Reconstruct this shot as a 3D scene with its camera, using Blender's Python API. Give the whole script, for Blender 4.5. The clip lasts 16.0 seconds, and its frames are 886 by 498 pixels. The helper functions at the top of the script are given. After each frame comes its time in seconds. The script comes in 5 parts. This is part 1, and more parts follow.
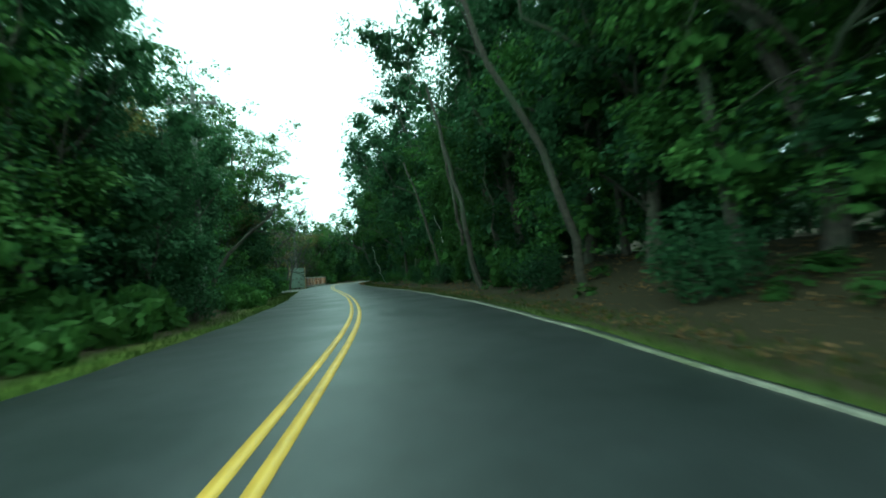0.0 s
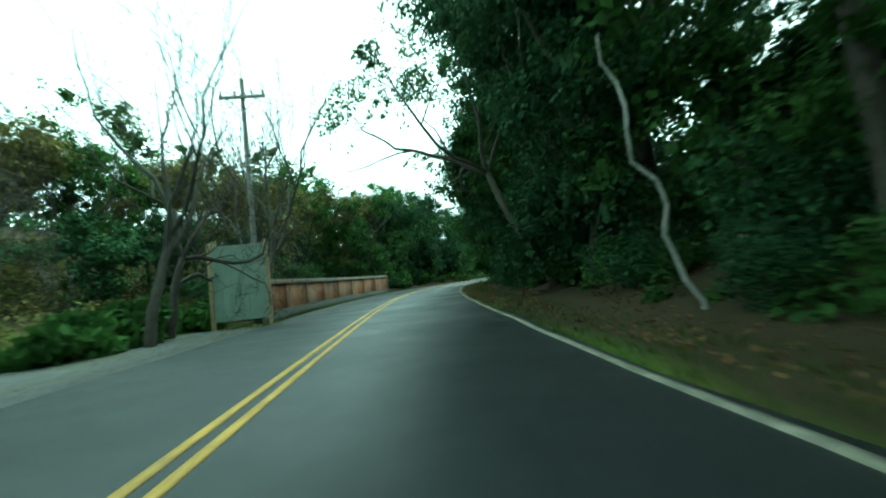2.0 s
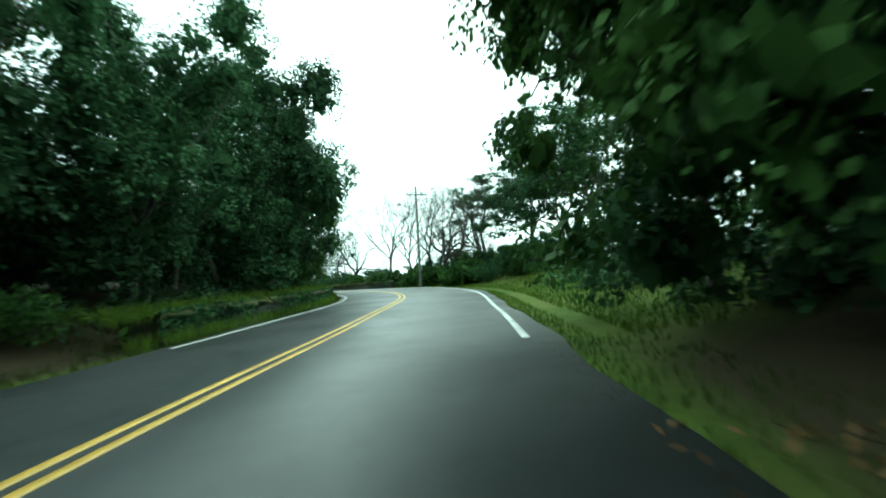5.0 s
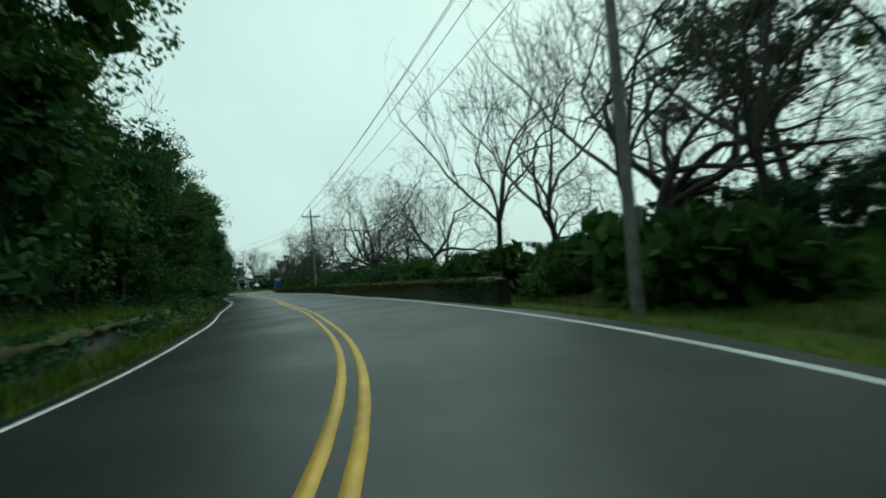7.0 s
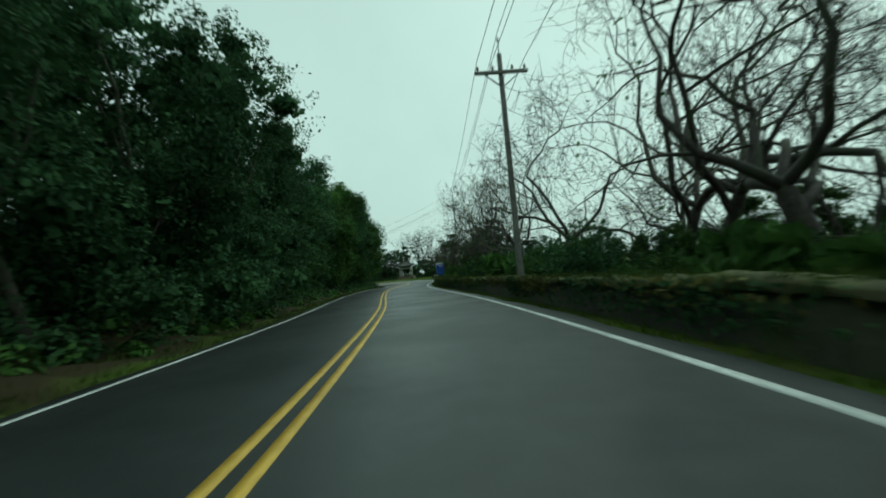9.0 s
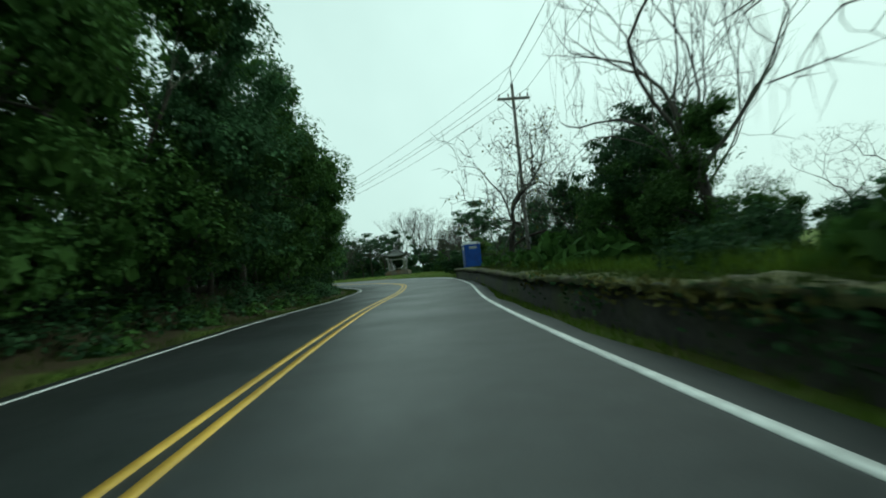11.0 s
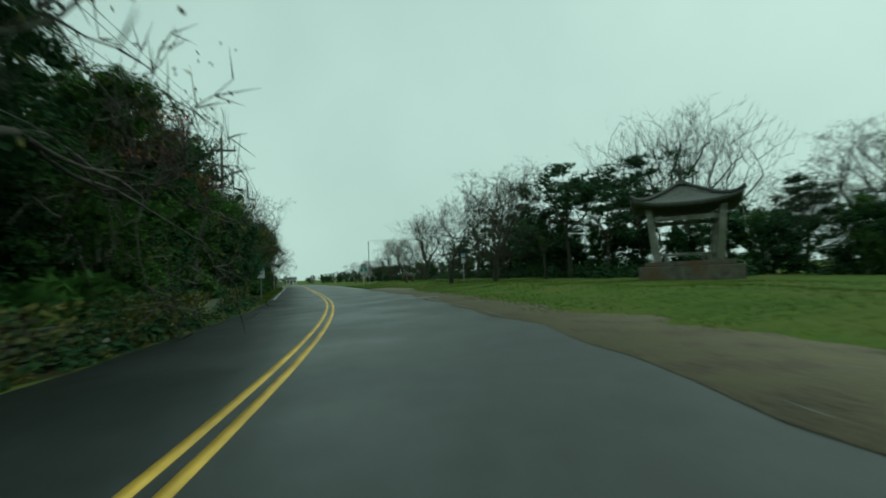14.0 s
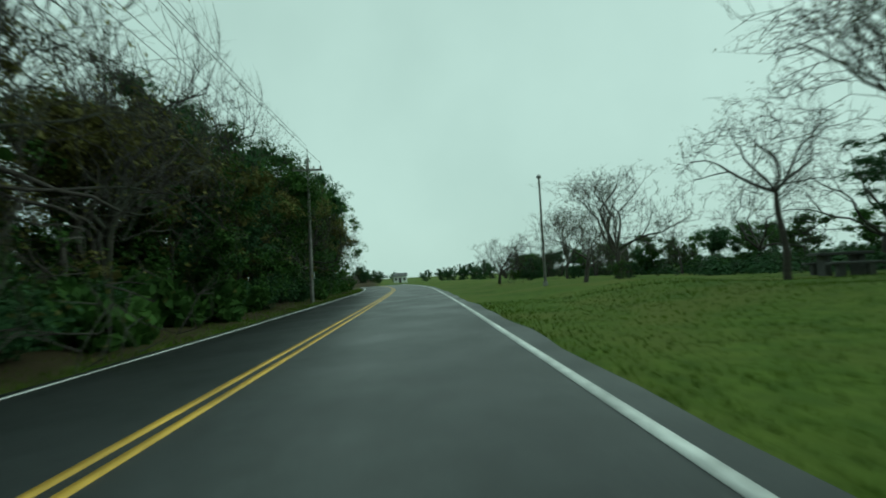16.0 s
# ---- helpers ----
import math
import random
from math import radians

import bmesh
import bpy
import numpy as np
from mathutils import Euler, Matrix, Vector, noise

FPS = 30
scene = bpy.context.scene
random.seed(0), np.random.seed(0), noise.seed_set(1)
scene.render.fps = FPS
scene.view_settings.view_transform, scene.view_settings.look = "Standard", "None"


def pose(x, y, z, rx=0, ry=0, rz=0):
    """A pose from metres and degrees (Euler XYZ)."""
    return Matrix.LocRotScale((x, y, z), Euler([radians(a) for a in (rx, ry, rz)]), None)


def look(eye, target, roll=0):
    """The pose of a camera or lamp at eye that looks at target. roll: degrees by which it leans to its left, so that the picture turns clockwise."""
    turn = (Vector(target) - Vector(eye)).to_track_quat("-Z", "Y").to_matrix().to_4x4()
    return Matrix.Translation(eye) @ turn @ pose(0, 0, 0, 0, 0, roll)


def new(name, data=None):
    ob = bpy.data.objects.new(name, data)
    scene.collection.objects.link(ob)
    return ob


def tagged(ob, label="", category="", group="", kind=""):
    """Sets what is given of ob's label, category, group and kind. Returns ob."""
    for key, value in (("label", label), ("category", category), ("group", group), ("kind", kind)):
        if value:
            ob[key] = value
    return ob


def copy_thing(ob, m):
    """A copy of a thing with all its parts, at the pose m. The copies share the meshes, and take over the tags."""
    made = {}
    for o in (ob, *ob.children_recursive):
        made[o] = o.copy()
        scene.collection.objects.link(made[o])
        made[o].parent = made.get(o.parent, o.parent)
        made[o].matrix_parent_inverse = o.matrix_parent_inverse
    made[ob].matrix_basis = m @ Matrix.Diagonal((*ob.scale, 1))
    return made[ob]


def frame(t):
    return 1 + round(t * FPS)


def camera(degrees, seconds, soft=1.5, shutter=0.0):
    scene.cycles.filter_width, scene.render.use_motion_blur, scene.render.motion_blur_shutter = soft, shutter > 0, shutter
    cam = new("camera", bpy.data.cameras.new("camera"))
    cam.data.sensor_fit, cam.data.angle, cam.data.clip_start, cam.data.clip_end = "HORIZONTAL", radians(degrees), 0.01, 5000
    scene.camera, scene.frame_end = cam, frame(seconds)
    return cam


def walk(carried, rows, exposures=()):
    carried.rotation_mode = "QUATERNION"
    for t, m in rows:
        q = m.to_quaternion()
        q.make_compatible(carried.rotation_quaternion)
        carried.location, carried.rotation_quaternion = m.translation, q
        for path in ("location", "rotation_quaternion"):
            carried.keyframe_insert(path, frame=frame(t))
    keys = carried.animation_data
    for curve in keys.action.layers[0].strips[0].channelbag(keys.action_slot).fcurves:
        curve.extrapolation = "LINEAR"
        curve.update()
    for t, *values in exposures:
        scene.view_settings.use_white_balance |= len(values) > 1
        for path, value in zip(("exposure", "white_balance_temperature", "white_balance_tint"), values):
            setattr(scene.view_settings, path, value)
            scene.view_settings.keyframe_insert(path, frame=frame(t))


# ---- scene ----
cam = camera(88.8, 16.0, soft=1.8, shutter=0.22)
# seconds, x, y, z, heading, pitch, roll (degrees); the eye rides 1.05 m over the road
PATH = [
    (0.00, 0.00, 0.00, 1.05, -4.21, 2.73, -4.28),
    (0.25, -0.15, 6.27, 1.05, -1.44, 2.59, -4.31),
    (0.50, -0.60, 12.52, 1.05, 1.10, 2.46, -4.35),
    (0.75, -1.30, 18.71, 1.05, 3.33, 2.45, -4.67),
    (1.00, -2.20, 24.79, 1.05, 5.18, 2.45, -4.99),
    (1.25, -3.27, 30.81, 1.05, 6.40, 2.66, -5.02),
    (1.50, -4.43, 36.84, 1.05, 6.72, 2.88, -5.05),
    (1.75, -5.56, 42.74, 1.05, 6.53, 3.09, -5.48),
    (2.00, -6.62, 48.41, 1.05, 6.22, 3.30, -5.91),
    (2.25, -7.58, 53.75, 1.05, 5.77, 3.17, -5.88),
    (2.50, -8.42, 58.66, 1.05, 5.15, 3.04, -5.86),
    (2.75, -9.14, 63.29, 1.05, 4.10, 2.72, -5.93),
    (3.00, -9.73, 67.75, 1.05, 2.35, 2.40, -5.99),
    (3.25, -10.15, 72.16, 1.05, 0.10, 2.36, -5.33),
    (3.50, -10.39, 76.58, 1.05, -2.45, 2.31, -4.67),
    (3.75, -10.42, 80.95, 1.05, -5.16, 2.72, -4.06),
    (4.00, -10.25, 85.15, 1.05, -7.86, 3.13, -3.46),
    (4.25, -9.89, 89.24, 1.05, -10.64, 3.13, -3.81),
    (4.50, -9.34, 93.21, 1.05, -13.57, 3.13, -4.16),
    (4.75, -8.60, 97.11, 1.05, -16.38, 3.06, -4.45),
    (5.00, -7.68, 100.97, 1.05, -18.82, 3.00, -4.73),
    (5.25, -6.61, 104.78, 1.05, -20.62, 2.93, -4.95),
    (5.50, -5.46, 108.57, 1.05, -21.53, 2.86, -5.17),
    (5.75, -4.28, 112.35, 1.05, -21.41, 2.78, -5.38),
    (6.00, -3.14, 116.15, 1.05, -20.10, 2.70, -5.59),
    (6.25, -2.13, 120.00, 1.05, -17.59, 2.54, -5.84),
    (6.50, -1.32, 123.92, 1.05, -13.83, 2.39, -6.09),
    (6.75, -0.81, 127.96, 1.05, -9.17, 2.46, -5.95),
    (7.00, -0.63, 132.13, 1.05, -3.95, 2.54, -5.81),
    (7.25, -0.85, 136.32, 1.05, 1.34, 2.83, -5.24),
    (7.50, -1.42, 140.39, 1.05, 6.20, 3.12, -4.67),
    (7.75, -2.29, 144.36, 1.05, 10.05, 3.32, -4.96),
    (8.00, -3.37, 148.24, 1.05, 12.35, 3.52, -5.25),
    (8.25, -4.58, 152.12, 1.05, 13.68, 3.34, -5.61),
    (8.50, -5.89, 156.06, 1.05, 14.64, 3.16, -5.97),
    (8.75, -7.31, 160.12, 1.05, 15.56, 3.08, -5.98),
    (9.00, -8.87, 164.34, 1.05, 16.75, 3.01, -6.00),
    (9.25, -10.57, 168.65, 1.05, 17.76, 3.07, -5.61),
    (9.50, -12.34, 172.99, 1.05, 18.10, 3.12, -5.23),
    (9.75, -14.14, 177.37, 1.05, 18.12, 3.00, -5.33),
    (10.00, -15.94, 181.76, 1.05, 18.15, 2.87, -5.42),
    (10.25, -17.75, 186.15, 1.05, 18.03, 2.74, -5.54),
    (10.50, -19.53, 190.55, 1.05, 17.61, 2.60, -5.65),
    (10.75, -21.27, 194.97, 1.05, 16.85, 2.42, -5.81),
    (11.00, -22.93, 199.40, 1.05, 15.73, 2.24, -5.98),
    (11.25, -24.50, 203.87, 1.05, 14.62, 2.50, -6.17),
    (11.50, -26.00, 208.39, 1.05, 13.87, 2.76, -6.37),
    (11.75, -27.53, 213.07, 1.05, 13.90, 3.25, -5.98),
    (12.00, -29.21, 218.05, 1.07, 15.12, 3.77, -5.18),
    (12.25, -31.08, 223.08, 1.07, 17.29, 3.43, -4.11),
    (12.50, -33.12, 227.91, 1.07, 20.16, 3.09, -3.16),
    (12.75, -35.38, 232.55, 1.07, 23.37, 2.91, -2.62),
    (13.00, -37.85, 237.00, 1.07, 26.50, 2.73, -2.10),
    (13.25, -40.62, 241.41, 1.08, 29.44, 2.88, -2.05),
    (13.50, -43.78, 245.94, 1.09, 32.04, 3.04, -1.99),
    (13.75, -47.27, 250.50, 1.10, 34.57, 3.15, -2.16),
    (14.00, -51.07, 255.03, 1.10, 37.28, 3.27, -2.32),
    (14.25, -55.14, 259.44, 1.11, 40.05, 3.40, -2.59),
    (14.50, -59.42, 263.65, 1.12, 42.77, 3.52, -2.85),
    (14.75, -63.92, 267.68, 1.13, 45.34, 3.31, -3.55),
    (15.00, -68.63, 271.55, 1.14, 47.70, 3.11, -4.25),
    (15.25, -73.30, 275.08, 1.14, 49.73, 2.86, -3.85),
    (15.50, -77.66, 278.18, 1.15, 51.30, 2.61, -3.46),
    (15.75, -81.75, 280.94, 1.14, 52.29, 3.00, -3.20),
    (16.00, -85.65, 283.52, 1.14, 52.53, 3.38, -2.95),
]


def eye_pose(x, y, z, yaw, pitch, roll):
    a, b = radians(yaw), radians(pitch)
    e = Vector((x, y, z))
    return look(e, e + Vector((-math.sin(a) * math.cos(b), math.cos(a) * math.cos(b), math.sin(b))), roll)


walk(cam, [(t, eye_pose(*r)) for t, *r in PATH],
     exposures=[(0, 1.8, 5200, -36), (0.5, 2.4, 5200, -38), (1.0, 2.6, 5200, -42), (1.5, 2.35, 5200, -39), (2.0, 2.0, 5200, -36), (2.5, 2.15, 5200, -34), (3.5, 2.2, 5250, -33), (4.2, 2.25, 5300, -32), (6.3, 0.3, 5750, -18), (7.0, 0.22, 5700, -21), (9.2, 0.05, 5700, -26), (11.4, 0.36, 5700, -22), (12.1, 0.36, 5750, -23), (12.5, 0.12, 5750, -26), (13.3, -0.08, 5750, -28), (14.3, -0.04, 5720, -27), (16.0, 0.0, 5700, -27)])

# ---- daylight: an overcast sky and a broad, weak sun behind the cloud ----
world = bpy.data.worlds.new("overcast")
scene.world = world
world.use_nodes = True
wn, wl = world.node_tree.nodes, world.node_tree.links
bg = wn["Background"]
sky = wn.new("ShaderNodeTexSky")
sky.sky_type, sky.sun_disc = "NISHITA", False
sky.sun_elevation, sky.sun_rotation = radians(48), radians(35)
sky.air_density, sky.dust_density, sky.ozone_density = 1.0, 6.0, 1.0
cloud = wn.new("ShaderNodeTexNoise")
cloud.inputs["Scale"].default_value, cloud.inputs["Detail"].default_value = 1.6, 5
cramp = wn.new("ShaderNodeValToRGB")
cramp.color_ramp.elements[0].position, cramp.color_ramp.elements[0].color = 0.3, (7.6, 8.0, 7.75, 1)
cramp.color_ramp.elements[1].position, cramp.color_ramp.elements[1].color = 0.75, (9.6, 9.9, 9.6, 1)
wmix = wn.new("ShaderNodeMixRGB")
wmix.inputs[0].default_value = 0.9
wc = wn.new("ShaderNodeTexCoord")
wl.new(wc.outputs["Generated"], cloud.inputs["Vector"])
wl.new(cloud.outputs["Fac"], cramp.inputs["Fac"])
wl.new(sky.outputs["Color"], wmix.inputs[1])
wl.new(cramp.outputs["Color"], wmix.inputs[2])
wl.new(wmix.outputs["Color"], bg.inputs["Color"])
bg.inputs["Strength"].default_value = 0.08
sun = new("sun", bpy.data.lights.new("sun", "SUN"))
sun.data.energy, sun.data.angle, sun.data.color = 0.6, radians(25), (1.0, 0.97, 0.92)
sun.matrix_world = look((0, 0, 50), Vector((0, 0, 50)) - Vector((math.sin(radians(35)) * 0.67, math.cos(radians(35)) * 0.67, 0.74)))


# ---- materials ----
def mat(name, dark, light, scale=4.0, rough=0.8, bump=0.3, detail=6, big=0.25, vary=0.0, island=0.0, metal=0.0, third=None, bump_scale=None, spec=0.5):
    """A surface of two colours mixed by fine grain, stained at a larger scale, with relief."""
    m = bpy.data.materials.new(name)
    m.use_nodes = True
    n, l = m.node_tree.nodes, m.node_tree.links
    b = n["Principled BSDF"]
    b.inputs["Roughness"].default_value, b.inputs["Metallic"].default_value = rough, metal
    b.inputs["Specular IOR Level"].default_value = spec
    tc = n.new("ShaderNodeTexCoord")
    fine = n.new("ShaderNodeTexNoise")
    fine.inputs["Scale"].default_value, fine.inputs["Detail"].default_value = scale, detail
    fine.inputs["Roughness"].default_value = 0.65
    l.new(tc.outputs["Object"], fine.inputs["Vector"])
    ramp = n.new("ShaderNodeValToRGB")
    ramp.color_ramp.elements[0].position, ramp.color_ramp.elements[0].color = 0.32, (*dark, 1)
    ramp.color_ramp.elements[1].position, ramp.color_ramp.elements[1].color = 0.68, (*light, 1)
    l.new(fine.outputs["Fac"], ramp.inputs["Fac"])
    col = ramp.outputs["Color"]
    wide = n.new("ShaderNodeTexNoise")
    wide.inputs["Scale"].default_value, wide.inputs["Detail"].default_value = scale * 0.11, 4
    l.new(tc.outputs["Object"], wide.inputs["Vector"])
    if third:
        mx = n.new("ShaderNodeMixRGB")
        r2 = n.new("ShaderNodeValToRGB")
        r2.color_ramp.elements[0].position, r2.color_ramp.elements[1].position = 0.45, 0.62
        l.new(wide.outputs["Fac"], r2.inputs["Fac"])
        l.new(r2.outputs["Color"], mx.inputs[0])
        l.new(col, mx.inputs[1])
        mx.inputs[2].default_value = (*third, 1)
        col = mx.outputs["Color"]
    hsv = n.new("ShaderNodeHueSaturation")
    l.new(col, hsv.inputs["Color"])
    val = n.new("ShaderNodeMapRange")
    val.inputs["From Min"].default_value, val.inputs["From Max"].default_value = 0.3, 0.7
    val.inputs["To Min"].default_value, val.inputs["To Max"].default_value = 1 - big, 1 + big
    l.new(wide.outputs["Fac"], val.inputs["Value"])
    out = val.outputs["Result"]
    for amount, node, socket in ((vary, "ShaderNodeObjectInfo", "Random"), (island, "ShaderNodeNewGeometry", "Random Per Island")):
        if amount:
            o = n.new(node)
            r = n.new("ShaderNodeMapRange")
            r.inputs["To Min"].default_value, r.inputs["To Max"].default_value = 1 - amount, 1 + amount
            l.new(o.outputs[socket], r.inputs["Value"])
            mul = n.new("ShaderNodeMath")
            mul.operation = "MULTIPLY"
            l.new(out, mul.inputs[0])
            l.new(r.outputs["Result"], mul.inputs[1])
            out = mul.outputs["Value"]
    l.new(out, hsv.inputs["Value"])
    l.new(hsv.outputs["Color"], b.inputs["Base Color"])
    if bump:
        bp = n.new("ShaderNodeBump")
        bp.inputs["Strength"].default_value, bp.inputs["Distance"].default_value = bump, 0.03
        src = fine
        if bump_scale:
            src = n.new("ShaderNodeTexNoise")
            src.inputs["Scale"].default_value, src.inputs["Detail"].default_value = bump_scale, 4
            l.new(tc.outputs["Object"], src.inputs["Vector"])
        l.new(src.outputs["Fac"], bp.inputs["Height"])
        l.new(bp.outputs["Normal"], b.inputs["Normal"])
    return m


def leaf_mat(name, dark, light, vary=0.25, thin=0.25, spec=0.08):
    m = mat(name, dark, light, 1.2, 0.7, 0, 3, 0.25, vary, 0.14, spec=spec)
    n, l = m.node_tree.nodes, m.node_tree.links
    b = n["Principled BSDF"]
    tr = n.new("ShaderNodeBsdfTranslucent")
    l.new(b.inputs["Base Color"].links[0].from_socket, tr.inputs["Color"])
    ms = n.new("ShaderNodeMixShader")
    ms.inputs[0].default_value = thin
    l.new(b.outputs[0], ms.inputs[1])
    l.new(tr.outputs[0], ms.inputs[2])
    l.new(ms.outputs[0], n["Material Output"].inputs["Surface"])
    return m


ASPHALT = mat("wet_asphalt", (0.018, 0.022, 0.023), (0.04, 0.045, 0.046), 30, 0.48, 0.25, 8, 0.22, bump_scale=120)
an, al = ASPHALT.node_tree.nodes, ASPHALT.node_tree.links
wet, wr, wt = an.new("ShaderNodeTexNoise"), an.new("ShaderNodeMapRange"), an.new("ShaderNodeTexCoord")
wet.inputs["Scale"].default_value, wet.inputs["Detail"].default_value = 0.45, 6
wr.inputs["From Min"].default_value, wr.inputs["From Max"].default_value = 0.36, 0.62
wr.inputs["To Min"].default_value, wr.inputs["To Max"].default_value = 0.41, 0.54
al.new(wt.outputs["Object"], wet.inputs["Vector"])
al.new(wet.outputs["Fac"], wr.inputs["Value"])
al.new(wr.outputs["Result"], an["Principled BSDF"].inputs["Roughness"])
YELLOW = mat("yellow_road_paint", (0.42, 0.26, 0.03), (0.66, 0.42, 0.06), 9, 0.55, 0.15)
WHITE = mat("white_road_paint", (0.42, 0.43, 0.42), (0.72, 0.73, 0.72), 8, 0.55, 0.15)
KERB = mat("pale_concrete_edge", (0.12, 0.115, 0.09), (0.34, 0.32, 0.24), 5, 0.85, 0.4, third=(0.10, 0.11, 0.05))
GRAVEL = mat("packed_gravel", (0.10, 0.085, 0.06), (0.25, 0.20, 0.13), 14, 0.9, 0.6, third=(0.15, 0.13, 0.075))
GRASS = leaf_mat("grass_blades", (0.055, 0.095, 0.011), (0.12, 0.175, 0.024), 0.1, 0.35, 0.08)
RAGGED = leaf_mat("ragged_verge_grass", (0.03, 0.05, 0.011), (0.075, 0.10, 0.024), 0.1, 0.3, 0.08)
LITTER = leaf_mat("fallen_leaves", (0.07, 0.045, 0.02), (0.22, 0.13, 0.06), 0.1, 0.1)
BARK = mat("brown_bark", (0.035, 0.028, 0.022), (0.10, 0.085, 0.065), 7, 0.9, 0.8, vary=0.25, third=(0.05, 0.06, 0.035))
BARK_GREY = mat("grey_bare_bark", (0.03, 0.026, 0.021), (0.085, 0.076, 0.062), 6, 0.9, 0.6, vary=0.25, third=(0.04, 0.042, 0.026))
BARK_WET = mat("wet_dark_bark", (0.02, 0.017, 0.014), (0.065, 0.054, 0.043), 7, 0.8, 0.6, vary=0.2, third=(0.035, 0.04, 0.024))
BARK_PALE = mat("pale_bark", (0.25, 0.25, 0.22), (0.55, 0.55, 0.5), 4, 0.8, 0.5)
LEAF = leaf_mat("dark_green_leaves", (0.026, 0.057, 0.024), (0.066, 0.125, 0.05), 0.3)
LEAF_MID = leaf_mat("mid_green_leaves", (0.035, 0.075, 0.018), (0.085, 0.155, 0.035), 0.3)
LEAF_OLIVE = leaf_mat("olive_brown_leaves", (0.07, 0.075, 0.022), (0.165, 0.15, 0.05), 0.3)
LEAF_RED = leaf_mat("rust_red_leaves", (0.17, 0.055, 0.045), (0.32, 0.11, 0.085), 0.3)
LEAF_FRESH = leaf_mat("fresh_green_leaves", (0.06, 0.11, 0.022), (0.13, 0.21, 0.05), 0.2)
PINE = leaf_mat("pine_needles", (0.016, 0.04, 0.018), (0.042, 0.085, 0.036), 0.3)
STONE = mat("dark_mossy_stone", (0.03, 0.03, 0.026), (0.085, 0.082, 0.07), 5, 0.9, 0.7, vary=0.35, third=(0.05, 0.06, 0.02))
STONE_PALE = mat("pale_stone", (0.16, 0.16, 0.15), (0.36, 0.36, 0.33), 6, 0.85, 0.6, vary=0.35)
MOSS = mat("mossy_coping", (0.03, 0.04, 0.012), (0.12, 0.125, 0.03), 5, 0.95, 0.8, third=(0.045, 0.04, 0.025))
CONCRETE = mat("weathered_concrete", (0.17, 0.17, 0.15), (0.34, 0.34, 0.31), 3, 0.85, 0.4, third=(0.13, 0.14, 0.10))
POLE = mat("grey_utility_pole", (0.10, 0.10, 0.09), (0.22, 0.21, 0.19), 3, 0.8, 0.4)
METAL = mat("dull_galvanised_metal", (0.22, 0.23, 0.23), (0.38, 0.39, 0.39), 6, 0.5, 0.1, metal=0.7)
WIRE = mat("black_cable", (0.015, 0.015, 0.015), (0.03, 0.03, 0.03), 5, 0.7, 0)
PORCELAIN = mat("brown_insulator", (0.06, 0.04, 0.03), (0.12, 0.09, 0.07), 5, 0.3, 0)


# ---- the road's line: points of its double yellow line ----
LINE = [
    (2.5, -34.0), (0.5, -23.0), (-0.6, -11.5), (-0.9, 0.0), (-1.5, 11.5), (-3.1, 22.9),
    (-5.3, 34.1), (-7.7, 45.4), (-9.8, 56.7), (-11.6, 68.1), (-12.7, 79.5), (-12.5, 91.0),
    (-10.0, 102.2), (-6.0, 113.0), (-2.3, 123.9), (-1.2, 135.3), (-3.8, 146.4), (-7.7, 157.2),
    (-11.5, 168.1), (-15.7, 178.8), (-20.4, 189.3), (-24.9, 199.8), (-28.7, 210.7), (-31.8, 221.8),
    (-35.9, 232.5), (-42.0, 242.2), (-49.3, 251.1), (-57.3, 259.4), (-66.0, 266.9), (-75.2, 273.7),
    (-84.7, 280.2), (-94.2, 286.7), (-103.7, 293.2), (-113.2, 299.6), (-122.9, 305.9), (-132.8, 311.6),
    (-143.1, 316.8), (-153.6, 321.5),
]


def smooth_line(points, step=1.0):
    p = np.array(points, float)
    p = np.vstack([2 * p[0] - p[1], p, 2 * p[-1] - p[-2]])
    out = []
    for i in range(1, len(p) - 2):
        for u in np.linspace(0, 1, 12, endpoint=False):
            a, b, c, d = p[i - 1:i + 3]
            out.append(0.5 * (2 * b + (c - a) * u + (2 * a - 5 * b + 4 * c - d) * u * u + (3 * b - a - 3 * c + d) * u ** 3))
    out = np.array(out)
    run = np.concatenate([[0], np.cumsum(np.hypot(*np.diff(out, axis=0).T))])
    s = np.arange(0, run[-1], step)
    return np.stack([np.interp(s, run, out[:, 0]), np.interp(s, run, out[:, 1])], -1)


START = -34.2            # metres along the line at its first point
RL = smooth_line(LINE)
RS = START + np.arange(len(RL)) * 1.0
RT = np.gradient(RL, axis=0)
RT /= np.hypot(RT[:, 0], RT[:, 1])[:, None]


def along(s, n):
    """The place s metres along the road and n metres to the left of its double line, and the heading there."""
    x, y = np.interp(s, RS, RL[:, 0]), np.interp(s, RS, RL[:, 1])
    tx, ty = np.interp(s, RS, RT[:, 0]), np.interp(s, RS, RT[:, 1])
    n = np.asarray(n, float)
    return x - ty * n, y + tx * n, np.degrees(np.arctan2(-tx, ty))


def road_place(x, y):
    """Metres along and left of the line, for arrays of places."""
    x, y = np.atleast_1d(np.asarray(x, float)), np.atleast_1d(np.asarray(y, float))
    j = np.empty(len(x), int)
    for a in range(0, len(x), 20000):
        e = slice(a, a + 20000)
        j[e] = ((x[e, None] - RL[None, :, 0]) ** 2 + (y[e, None] - RL[None, :, 1]) ** 2).argmin(1)
    dx, dy = x - RL[j, 0], y - RL[j, 1]
    side = -dx * RT[j, 1] + dy * RT[j, 0]
    return RS[j], np.sign(side) * np.hypot(dx, dy)


